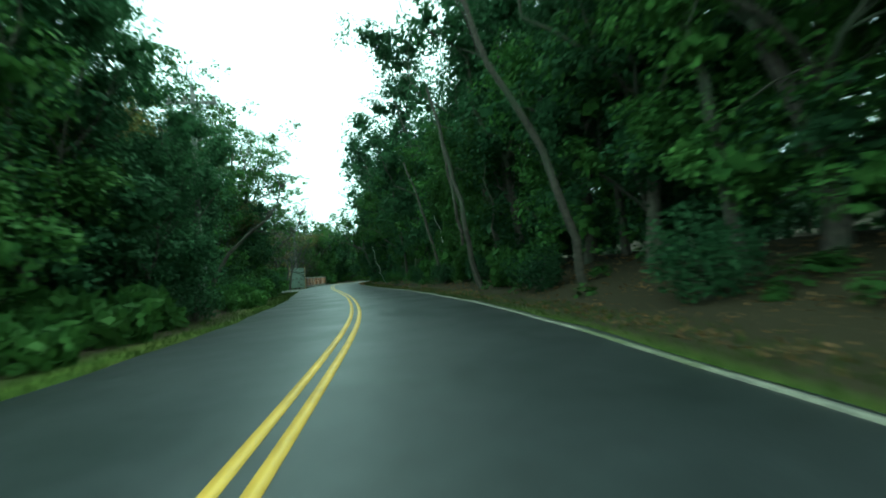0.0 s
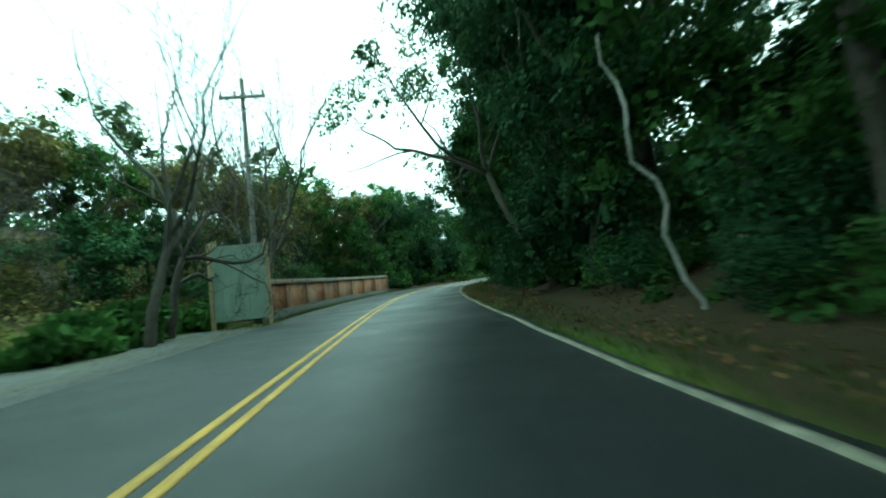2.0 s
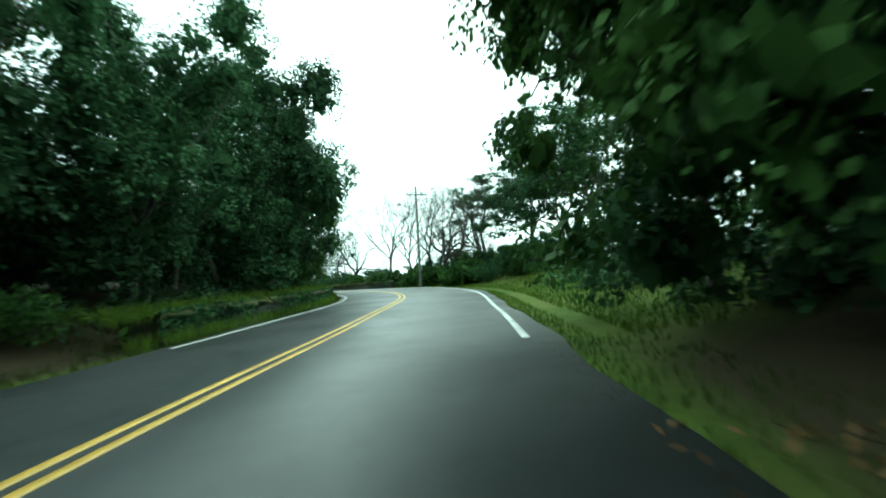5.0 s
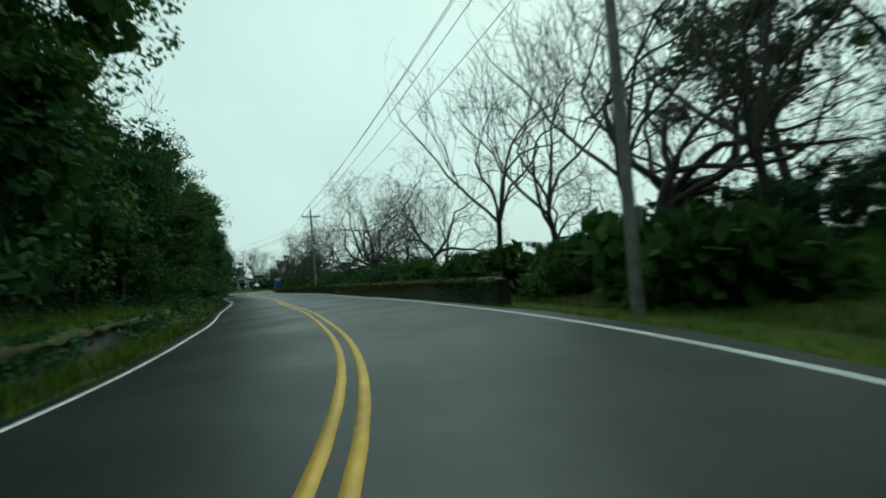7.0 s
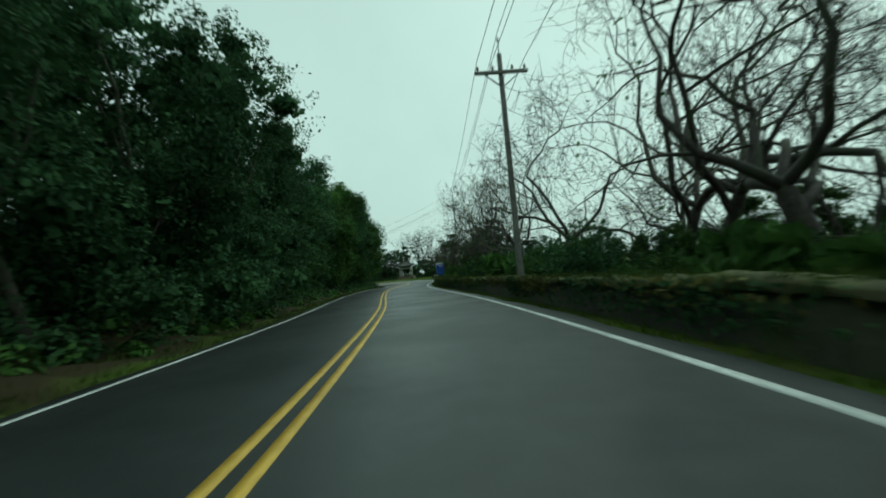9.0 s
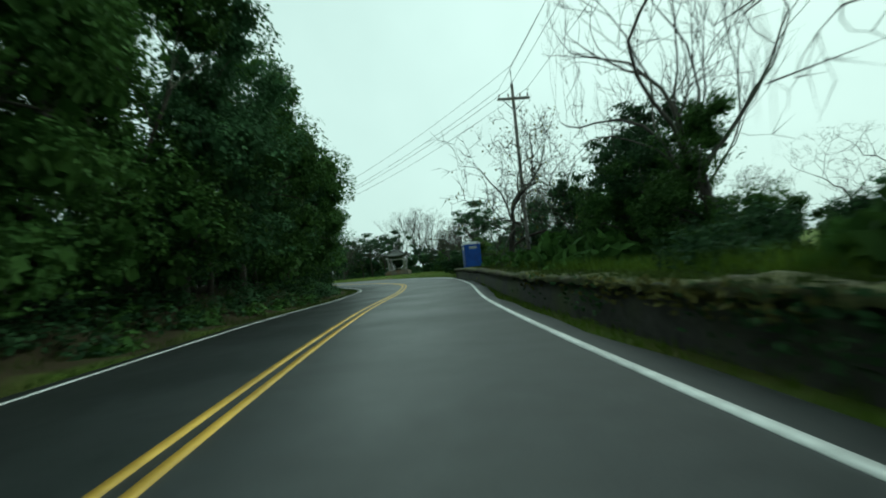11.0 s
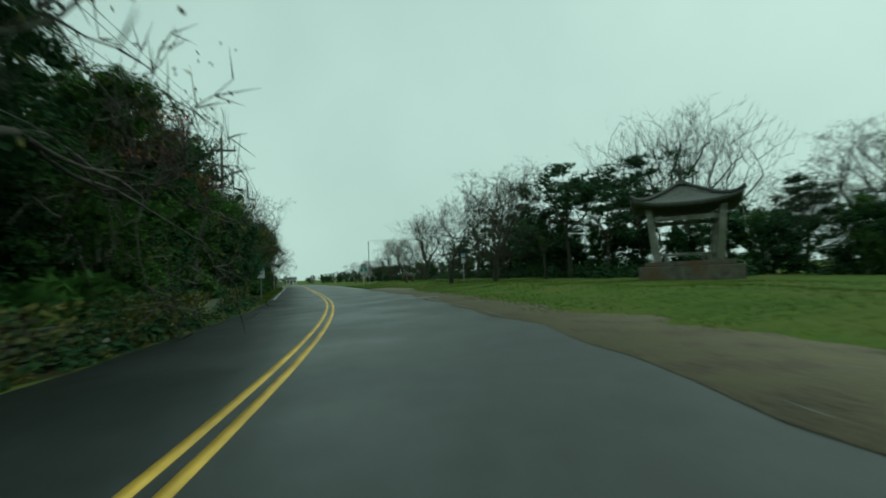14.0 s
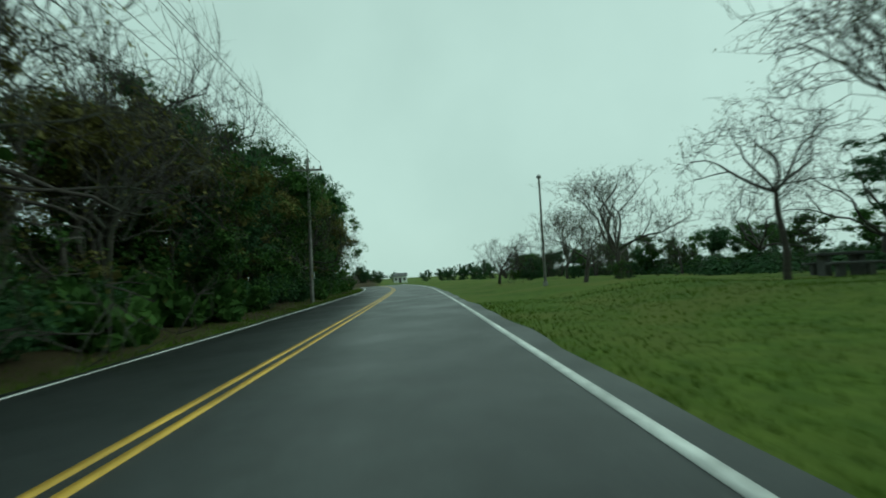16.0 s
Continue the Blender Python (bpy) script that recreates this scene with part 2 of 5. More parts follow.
def tilt(s, n):
    """Height that the banked bend adds at n metres left of the line."""
    b = np.interp(s, [-50, 219, 234, 246, 300, 325, 345, 420], [0, 0, 1.6, 2.3, 2.3, 2.2, 1.0, 1.0])
    return -np.clip(n, -5, 5) * np.tan(np.radians(b)) * np.clip((13 - np.abs(n)) / 7, 0, 1)


def rise(n, a, b, h):
    u = np.clip((n - a) / (b - a), 0, 1)
    return h * u * u * (3 - 2 * u)


def ground_height(x, y):
    x, y = np.atleast_1d(np.asarray(x, float)), np.atleast_1d(np.asarray(y, float))
    s, n = road_place(x, y)
    r, q = np.maximum(-n, 0), np.maximum(n, 0)
    S = lambda *kv: np.interp(s, kv[0::2], kv[1::2])
    right = rise(r, 5.2, 11, S(-40, 1.3, 85, 1.3, 105, 1.0, 120, 0.8, 145, 0.5, 155, -0.2, 235, -0.3, 246, 0.45, 300, 0.5, 314, 0.55, 324, 0.62, 340, 0.45, 400, 0.2)) \
        + rise(r, 14, 60, S(-40, 6.0, 100, 5.0, 150, -3, 230, -3, 250, -0.6, 400, -0.8))
    left = rise(q, 4.6, 8.5, S(-40, 0.6, 45, 0.5, 55, 0.0, 70, 0.1, 95, 0.6, 110, 1.0, 118, 1.5, 245, 1.4, 255, 1.0, 300, 0.7, 320, 0.6, 400, 0.5)) \
        + rise(q, 9, 50, S(-40, 4, 45, 4, 60, 8, 70, 11, 110, 11, 150, 6, 250, 5, 300, 3, 400, 2))
    wob = 0.09 * np.sin(x * 0.9 + 1.7 * np.sin(y * 0.37)) * np.sin(y * 0.8) * np.clip((np.abs(n) - 4.5) / 4, 0, 1)
    return -0.1 + right + left + wob + tilt(s, n)


def gh(x, y):
    return float(ground_height([x], [y])[0])


# ---- mesh helpers ----
def fast_mesh(name, verts, quads, material, smooth=False):
    me = bpy.data.meshes.new(name)
    v, q = np.asarray(verts, np.float32), np.asarray(quads, np.int32)
    me.vertices.add(len(v))
    me.vertices.foreach_set("co", v.ravel())
    me.loops.add(q.size)
    me.loops.foreach_set("vertex_index", q.ravel())
    me.polygons.add(len(q))
    me.polygons.foreach_set("loop_start", np.arange(len(q), dtype=np.int32) * 4)
    if smooth:
        me.polygons.foreach_set("use_smooth", np.ones(len(q), bool))
    me.materials.append(material)
    me.update(calc_edges=True)
    return me


def part(name, bm, material, parent, label=""):
    """One bmesh as one mesh object under a thing or a part."""
    me = bpy.data.meshes.new(name)
    bm.to_mesh(me)
    bm.free()
    me.materials.append(material)
    ob = new(name, me)
    ob.parent = parent
    return tagged(ob, label)


def part_mesh(name, me, parent, label=""):
    ob = new(name, me)
    ob.parent = parent
    return tagged(ob, label)


def box(bm, x0, x1, y0, y1, z0, z1, m=None, bevel=0.0):
    vs = [bm.verts.new((x, y, z)) for z in (z0, z1) for x, y in ((x0, y0), (x1, y0), (x1, y1), (x0, y1))]
    fs = [bm.faces.new([vs[i] for i in f]) for f in ((3, 2, 1, 0), (4, 5, 6, 7), (0, 1, 5, 4), (1, 2, 6, 5), (2, 3, 7, 6), (3, 0, 4, 7))]
    if bevel:
        r = bmesh.ops.bevel(bm, geom=list({e for f in fs for e in f.edges}), offset=bevel, segments=2, affect="EDGES", profile=0.5)
        vs = list({v for f in r["faces"] for v in f.verts} | {v for v in vs if v.is_valid})
    if m is not None:
        bmesh.ops.transform(bm, matrix=m, verts=[v for v in vs if v.is_valid])
    return bm


def cyl(bm, r0, r1, z0, z1, sides=12, m=None):
    r = bmesh.ops.create_cone(bm, cap_ends=True, segments=sides, radius1=r0, radius2=r1, depth=z1 - z0,
                              matrix=(m or Matrix()) @ Matrix.Translation((0, 0, (z0 + z1) / 2)))
    return r["verts"]


def tube(points, radii, sides):
    """Quads of a tapering tube along points."""
    p = np.asarray(points, float)
    r = np.asarray(radii, float)
    t = np.gradient(p, axis=0)
    t /= np.linalg.norm(t, axis=1)[:, None] + 1e-9
    ref = np.eye(3)[np.abs(t).max(axis=0).argmin()][None]
    a = np.cross(t, ref)
    a /= np.linalg.norm(a, axis=1)[:, None] + 1e-9
    b = np.cross(t, a)
    ang = np.arange(sides) * 2 * np.pi / sides
    v = p[:, None] + r[:, None, None] * (a[:, None] * np.cos(ang)[None, :, None] + b[:, None] * np.sin(ang)[None, :, None])
    k = np.arange(sides)
    q = [np.stack([i * sides + k, i * sides + (k + 1) % sides, (i + 1) * sides + (k + 1) % sides, (i + 1) * sides + k], -1) for i in range(len(p) - 1)]
    return v.reshape(-1, 3), np.vstack(q)


def merge(bits):
    vs, qs, o = [], [], 0
    for v, q in bits:
        vs.append(v)
        qs.append(q + o)
        o += len(v)
    return np.vstack(vs), np.vstack(qs)


def blades(centres, rng, length, width, droop=0.0, up=None):
    """Leaf-shaped quads at random turns about each centre."""
    c = np.asarray(centres, float)
    n = len(c)
    a = rng.normal(size=(n, 3))
    if up is not None:
        a = a * (1 - up) + np.array([0, 0, 1.0]) * up * 1.6
    a[:, 2] -= droop
    a /= np.linalg.norm(a, axis=1)[:, None]
    b = np.cross(a, rng.normal(size=(n, 3)))
    b /= np.linalg.norm(b, axis=1)[:, None] + 1e-9
    L = (length * rng.uniform(0.6, 1.35, n))[:, None]
    W = (width * rng.uniform(0.6, 1.35, n))[:, None]
    v = np.stack([c - a * L * 0.5, c + b * W * 0.5 - a * L * 0.08, c + a * L * 0.5, c - b * W * 0.5 - a * L * 0.08], 1).reshape(-1, 3)
    return v, np.arange(4 * n).reshape(n, 4)


def leaf_quads(centres, outward, rng, size):
    """Leaves that face up and out of their clump."""
    n = len(centres)
    up = outward * 0.8 + np.array([0, 0, 0.75]) + rng.normal(size=(n, 3)) * 0.36
    up /= np.linalg.norm(up, axis=1)[:, None] + 1e-9
    a = np.cross(up, rng.normal(size=(n, 3)))
    a /= np.linalg.norm(a, axis=1)[:, None] + 1e-9
    b = np.cross(up, a)
    L = (size * rng.uniform(0.6, 1.4, n))[:, None]
    W = L * rng.uniform(0.5, 0.85, n)[:, None]
    v = np.stack([centres - a * L * 0.5, centres + b * W * 0.5, centres + a * L * 0.5 - up * L * 0.12, centres - b * W * 0.5], 1).reshape(-1, 3)
    return v, np.arange(4 * n).reshape(n, 4)


# ---- trees ----
def limbs(rng, height, fork, radius, levels, spread, kids, wobble, lift=0.35, lean=(0, 0), first=4, shrink=0.68, twig=0.0095):
    """A trunk and its limbs as tubes, with the tips of the last twigs."""
    bits, tips = [], []

    def grow(p, d, length, r, level):
        k = 5 if level < 2 else 4 if level < 3 else 3 if level < 4 else 2
        r = max(r, twig) if levels > 3 else r
        if level >= levels:
            k = 1 if levels > 3 else 2
        pts, rad, q, e = [p], [r], p.copy(), d.copy()
        for i in range(k):
            e = e + rng.normal(size=3) * wobble * (0.5 if level == 0 else 1)
            e[2] += lift * 0.12 * (level > 0)
            e /= np.linalg.norm(e)
            q = q + e * length / k
            pts.append(q)
            rad.append(r * (1 - 0.45 * (i + 1) / k) if level < levels else r * (1 - 0.8 * (i + 1) / k))
        bits.append(tube(pts, rad, 8 if level == 0 else 5 if level < 3 else 3))
        if level >= levels:
            tips.append(q)
            tips.append(pts[1])
            return
        n = first if level == 0 else kids
        for j in range(n):
            at = pts[-1] if (level == 0 or j == 0) else pts[rng.integers(1, k + 1)]
            if level == 0 and j >= 3:
                at = pts[rng.integers(3, k + 1)]
            turn = rng.uniform(0, 2 * math.pi) if level else 2 * math.pi * (j + rng.uniform(-0.3, 0.3)) / n
            side = np.cross(e, [math.cos(turn), math.sin(turn), 0.2])
            side /= np.linalg.norm(side) + 1e-9
            s = spread * rng.uniform(0.6, 1.3)
            nd = e * (1 - 0.35 * s) + side * s + np.array([0, 0, lift])
            nd /= np.linalg.norm(nd)
            grow(at, nd, length * shrink * rng.uniform(0.8, 1.2) if level else (height - fork) * 0.5 * rng.uniform(0.85, 1.15), rad[-1] * (0.75 if j else 0.9), level + 1)

    d0 = np.array([lean[0], lean[1], 1.0])
    grow(np.array([0, 0, -0.3]), d0 / np.linalg.norm(d0), fork + 0.3, radius, 0)
    return bits, np.array(tips)


def rein(v, reach, height):
    v = np.array(v, float)
    r = np.hypot(v[:, 0], v[:, 1]) + 1e-6
    a, b = 0.6 * reach, 0.4 * reach
    v[:, :2] *= (np.where(r > a, a + b * np.tanh((r - a) / b), r) / r)[:, None]
    top = height * 0.75
    v[:, 2] = np.where(v[:, 2] > top, top + (height - top) * np.tanh((v[:, 2] - top) / (height - top)), v[:, 2])
    return v


def crown_leaves(rng, lobes, wide, count, leaf, flat, core):
    """Leaves in small sprays over the lobes of a crown, with larger shaded leaves inside."""
    sprays = 13
    d = rng.normal(size=(len(lobes), sprays, 3))
    d[..., 2] += 0.45
    d /= np.linalg.norm(d, axis=2)[..., None]
    squash = np.array([1, 1, 0.72 * flat])
    c = (lobes[:, None] + d * (wide[:, None] * rng.uniform(0.5, 0.85, (len(lobes), sprays)))[..., None] * squash).reshape(-1, 3)
    r = (wide[:, None] * rng.uniform(0.24, 0.46, (len(lobes), sprays))).ravel()
    out = d.reshape(-1, 3)
    k = rng.integers(0, len(c), count)
    off = rng.normal(size=(count, 3)) + out[k] * 0.7
    off[:, 2] += 0.2
    off /= np.linalg.norm(off, axis=1)[:, None]
    p = c[k] + off * (r[k] * rng.uniform(0.25, 1.0, count) ** 0.5)[:, None] * squash
    p[:, 2] = np.maximum(p[:, 2], 0.08)
    bits = [leaf_quads(p, off, rng, np.full(count, leaf))]
    if core:
        j = np.repeat(np.arange(len(lobes)), core * 8)
        o = rng.normal(size=(len(j), 3))
        o /= np.linalg.norm(o, axis=1)[:, None]
        p = lobes[j] + o * (wide[j] * rng.uniform(0.0, 0.42, len(j)))[:, None] * squash
        p[:, 2] = np.maximum(p[:, 2], 0.3)
        bits.append(blades(p, rng, 0.27 * wide.mean(), 0.24 * wide.mean()))
    return merge(bits)


def tree(name, seed, bark, leaves, label, category="tree", height=10, fork=3.5, radius=0.2, levels=3, spread=0.75, kids=3, wobble=0.16, lift=0.35,
         lean=(0, 0), first=4, leaf=0.3, count=3500, clump=0.9, skirt=0, flat=1.0, shrink=0.68, reach=0.0, core=9, lobes=34, twig=0.0095):
    rng = np.random.default_rng(seed)
    bits, tips = limbs(rng, height, fork, radius, levels, spread, kids, wobble, lift, lean, first, shrink, twig)
    if reach:                       # rein in limbs that grew past the crown's outline
        for k in range(len(bits)):
            bits[k] = (rein(bits[k][0], reach, height), bits[k][1])
        tips = rein(tips, reach, height)
    root = tagged(new(name), label, category)
    part_mesh("trunk", fast_mesh("trunk", *bits[0], bark, True), root)
    v, q = merge(bits[1:])
    part_mesh("limbwork", fast_mesh("limbwork", v, q, bark, True), root)
    if count and count < 1500:      # a few single leaves on the twigs
        c = tips[rng.integers(0, len(tips), count)] + rng.normal(size=(count, 3)) * clump * 0.5
        v, q = blades(c, rng, leaf, leaf * 0.6, 0.3)
        part_mesh("crown", fast_mesh("crown", v, q, leaves), root)
    elif count:
        if len(tips) > lobes:
            tips = tips[rng.permutation(len(tips))[:lobes]]
        if skirt:
            n = max(4, skirt // 2)
            tips = np.vstack([tips, np.stack([rng.normal(0, 1.15, n), rng.normal(0, 1.15, n), rng.uniform(0.5, fork + 1.5, n)], -1)])
        wide = rng.uniform(0.7, 1.4, len(tips)) * clump
        v, q = crown_leaves(rng, tips, wide, count, leaf, flat, core)
        part_mesh("crown", fast_mesh("crown", v, q, leaves), root)
    return root


def shrub(name, seed, leaves, label, r=1.2, h=1.6, count=900, leaf=0.2, category="shrub", up=None, lobes=9):
    rng = np.random.default_rng(seed)
    root = tagged(new(name), label, category)
    c = np.stack([rng.normal(0, r * 0.45, lobes), rng.normal(0, r * 0.45, lobes), rng.uniform(0.25, 0.8, lobes) * h], -1)
    bits = [tube([(0, 0, -0.15), (p[0] * 0.4, p[1] * 0.4, p[2] * 0.5), tuple(p)], [0.035, 0.025, 0.01], 4) for p in c]
    v, q = merge(bits)
    part_mesh("stemwork", fast_mesh("stemwork", v, q, BARK), root)
    k = c[rng.integers(0, lobes, count)]
    off = rng.normal(size=(count, 3))
    off *= (rng.uniform(0.3, 1, count) ** 0.5 / np.linalg.norm(off, axis=1))[:, None]
    k = k + off * np.array([r * 0.55, r * 0.55, h * 0.35])
    k[:, 2] = np.maximum(k[:, 2], 0.03)
    v, q = blades(k, rng, leaf, leaf * 0.5, 0.2, up)
    part_mesh("foliage", fast_mesh("foliage", v, q, leaves), root)
    return root


def thicket(name, label, material, s0, s1, n0, n1, clumps, leaves, seed, size=0.16, high=1.0, category="undergrowth"):
    """Low undergrowth: many leafy clumps in one mesh."""
    rng = np.random.default_rng(seed)
    x, y, _ = along(rng.uniform(s0, s1, clumps), rng.uniform(min(n0, n1), max(n0, n1), clumps))
    z = ground_height(x, y)
    h = rng.uniform(0.35, 1.0, clumps) * high
    k = rng.integers(0, clumps, clumps * leaves)
    off = rng.normal(size=(len(k), 3))
    off[:, 2] = np.abs(off[:, 2])
    off /= np.linalg.norm(off, axis=1)[:, None]
    far = rng.uniform(0.3, 1.0, len(k)) ** 0.5
    c = np.stack([x[k], y[k], z[k]], -1) + off * (far * h[k])[:, None] * np.array([0.85, 0.85, 1.0])
    v, q = leaf_quads(c, off, rng, np.full(len(k), size))
    return tagged(new(name, fast_mesh(name, v, q, material)), label, category, kind="stuff")


class Stand:
    """Copies of a few grown trees, put down one by one."""

    def __init__(self, *kinds):
        self.kinds, self.used = kinds, set()

    def put(self, x, y, size=1.0, turn=0.0, kind=0, sink=0.0, tall=1.0):
        ob = self.kinds[kind % len(self.kinds)]
        m = pose(x, y, gh(x, y) - sink, 0, 0, turn) @ Matrix.Diagonal((size, size, size * tall, 1))
        if ob.name in self.used:
            return copy_thing(ob, m)
        self.used.add(ob.name)
        ob.matrix_basis = m
        return ob


# ---- the ground, one sheet to the horizon ----
def graded(lo, hi, step, far):
    mid = list(np.arange(lo, hi + step, step))
    out, d = [], step
    while d < far:
        d *= 1.5
        out.append(d)
    return np.array([lo - d for d in reversed(out)] + mid + [mid[-1] + d for d in out])


gx, gy = graded(-175, 45, 1.6, 3500), graded(-35, 380, 1.6, 3500)
GX, GY = np.meshgrid(gx, gy)
GZ = ground_height(GX.ravel(), GY.ravel())
gs, gn = road_place(GX.ravel(), GY.ravel())
far = np.clip((np.abs(gn) - 70) / 150, 0, 1)
GZ = GZ * (1 - far) + 0.3 * far
nx, ny = len(gx), len(gy)
i, j = np.meshgrid(np.arange(nx - 1), np.arange(ny - 1))
k = (j * nx + i).ravel()
GROUND = mat("grass_and_soil", (0.05, 0.085, 0.011), (0.105, 0.15, 0.022), 3.0, 0.95, 0.6, 8, 0.2, third=(0.09, 0.105, 0.022), bump_scale=25, spec=0.12)
gm = fast_mesh("ground", np.stack([GX.ravel(), GY.ravel(), GZ], -1), np.stack([k, k + 1, k + nx + 1, k + nx], -1), GROUND, True)
wood = np.where(gn < 0, np.interp(gs, [-40, 104, 112, 160, 232, 240, 400], [1, 1, 0, 0.5, 0.5, 0, 0]) * np.clip((-gn - 3.8) / 1.6, 0, 1),
                np.interp(gs, [-40, 44, 48, 66, 72, 105, 400], [0.8, 0.8, 0.2, 0.2, 0.8, 1, 1]) * np.clip((gn - 4.0) / 1.2, 0, 1))
at = gm.attributes.new("woodland", "FLOAT", "POINT")
at.data.foreach_set("value", wood.astype(np.float32))
gnod, glnk = GROUND.node_tree.nodes, GROUND.node_tree.links
base = gnod["Principled BSDF"].inputs["Base Color"].links[0].from_socket
ga, gno, gmx, gad, grr, gra = (gnod.new(t) for t in ("ShaderNodeAttribute", "ShaderNodeTexNoise", "ShaderNodeMixRGB", "ShaderNodeMath", "ShaderNodeValToRGB", "ShaderNodeValToRGB"))
ga.attribute_name = "woodland"
gno.inputs["Scale"].default_value, gno.inputs["Detail"].default_value = 9, 8
gad.operation = "ADD"
glnk.new(ga.outputs["Fac"], gad.inputs[0])
glnk.new(gno.outputs["Fac"], gad.inputs[1])
grr.color_ramp.elements[0].position, grr.color_ramp.elements[1].position = 0.72, 1.0
glnk.new(gad.outputs[0], grr.inputs["Fac"])
gra.color_ramp.elements[0].color, gra.color_ramp.elements[1].color = (0.014, 0.014, 0.008, 1), (0.058, 0.046, 0.024, 1)
gra.color_ramp.elements[0].position, gra.color_ramp.elements[1].position = 0.35, 0.7
glnk.new(gno.outputs["Fac"], gra.inputs["Fac"])
glnk.new(grr.outputs["Color"], gmx.inputs[0])
glnk.new(base, gmx.inputs[1])
glnk.new(gra.outputs["Color"], gmx.inputs[2])
glnk.new(gmx.outputs["Color"], gnod["Principled BSDF"].inputs["Base Color"])
tagged(new("ground", gm), "grass verges, lawn and leaf-strewn woodland floor", "ground", kind="structure")


WORN = mat("worn_road_paint", (0.06, 0.065, 0.063), (0.5, 0.51, 0.5), 7, 0.6, 0.2)
DRIVE = mat("worn_concrete", (0.06, 0.065, 0.06), (0.13, 0.135, 0.125), 4, 0.7, 0.4, third=(0.07, 0.075, 0.05))


# ---- the road ----
def strip(name, s0, s1, n0, n1, z0, z1, material, label, kind="structure", category="", step=1.0, parent=None):
    """A band along the road with a top, sides and ends."""
    s = np.linspace(s0, s1, max(2, int((s1 - s0) / step) + 1))
    f0, f1 = (n0 if callable(n0) else (lambda a: n0 + 0 * a)), (n1 if callable(n1) else (lambda a: n1 + 0 * a))
    xa, ya, _ = along(s, f0(s))
    xb, yb, _ = along(s, f1(s))
    za, zb = tilt(s, f0(s)), tilt(s, f1(s))
    ring = np.stack([np.stack([xa, ya, za + z0], -1), np.stack([xa, ya, za + z1], -1), np.stack([xb, yb, zb + z1], -1), np.stack([xb, yb, zb + z0], -1)], 1)
    v = ring.reshape(-1, 3)
    q = []
    for a in range(len(s) - 1):
        o = a * 4
        for e in range(3):
            q.append((o + e, o + e + 1, o + e + 5, o + e + 4))
    m = (len(s) - 1) * 4
    q += [(0, 1, 2, 3), (m + 3, m + 2, m + 1, m)]
    me = fast_mesh(name, v, [t[::-1] for t in q] if (n1 if not callable(n1) else n1(s0)) > (n0 if not callable(n0) else n0(s0)) else q, material)
    ob = new(name, me)
    if parent:
        ob.parent = parent
        return ob
    return tagged(ob, label, category or name.replace("_", " "), kind=kind)


wig = lambda base, amp: (lambda s: base + amp * np.sin(s * 0.61) * np.sin(s * 0.23 + 1) + 0.5 * amp * np.sin(s * 1.7))
strip("road", RS[0] + 1, RS[-1] - 1, (lambda s: wig(-4.0, 0.08)(s) + 0.2 * (s < 100)), wig(3.42, 0.08), -0.3, 0.0, ASPHALT, "wet dark asphalt road with a double yellow line", category="road")
for n in (-0.115, 0.115):
    strip("centre_line", RS[0] + 2, RS[-1] - 2, n - 0.055, n + 0.055, -0.01, 0.006, YELLOW, "yellow painted centre line on asphalt", category="road marking")
strip("edge_line", 110, 256, -3.66, -3.54, -0.01, 0.006, WHITE, "white painted edge line on asphalt", category="road marking")
strip("edge_line", 308, RS[-1] - 2, -3.65, -3.53, -0.01, 0.006, WHITE, "white painted edge line on asphalt", category="road marking")
strip("edge_line", 112, 257, 3.08, 3.18, -0.01, 0.006, WHITE, "white painted edge line on asphalt", category="road marking")
strip("edge_line", 301, RS[-1] - 2, 3.08, 3.18, -0.01, 0.006, WHITE, "white painted edge line on asphalt", category="road marking")
strip("stop_line", 287.4, 287.75, -4.5, -3.2, -0.02, 0.014, WORN, "short worn white mark on the side road", category="road marking")
strip("road_edge", -25, 92, wig(-3.70, 0.04), wig(-3.59, 0.03), -0.1, 0.012, KERB, "pale worn concrete edging beside the asphalt", category="kerb")
strip("gravel_apron", 264, 306, lambda s: wig(-5.0, 0.3)(s) - 10 * np.sin(np.clip(1 - np.abs((s - 286) / 21), 0, 1) * math.pi / 2) ** 1.6, wig(-3.8, 0.2), -0.3, 0.012, GRAVEL, "brown gravel apron joining the road", category="gravel")
strip("driveway", 50, 64, wig(3.4, 0.05), lambda s: 9.5 + 0 * s, -0.3, 0.006, DRIVE, "worn grey concrete driveway off the road", category="driveway")


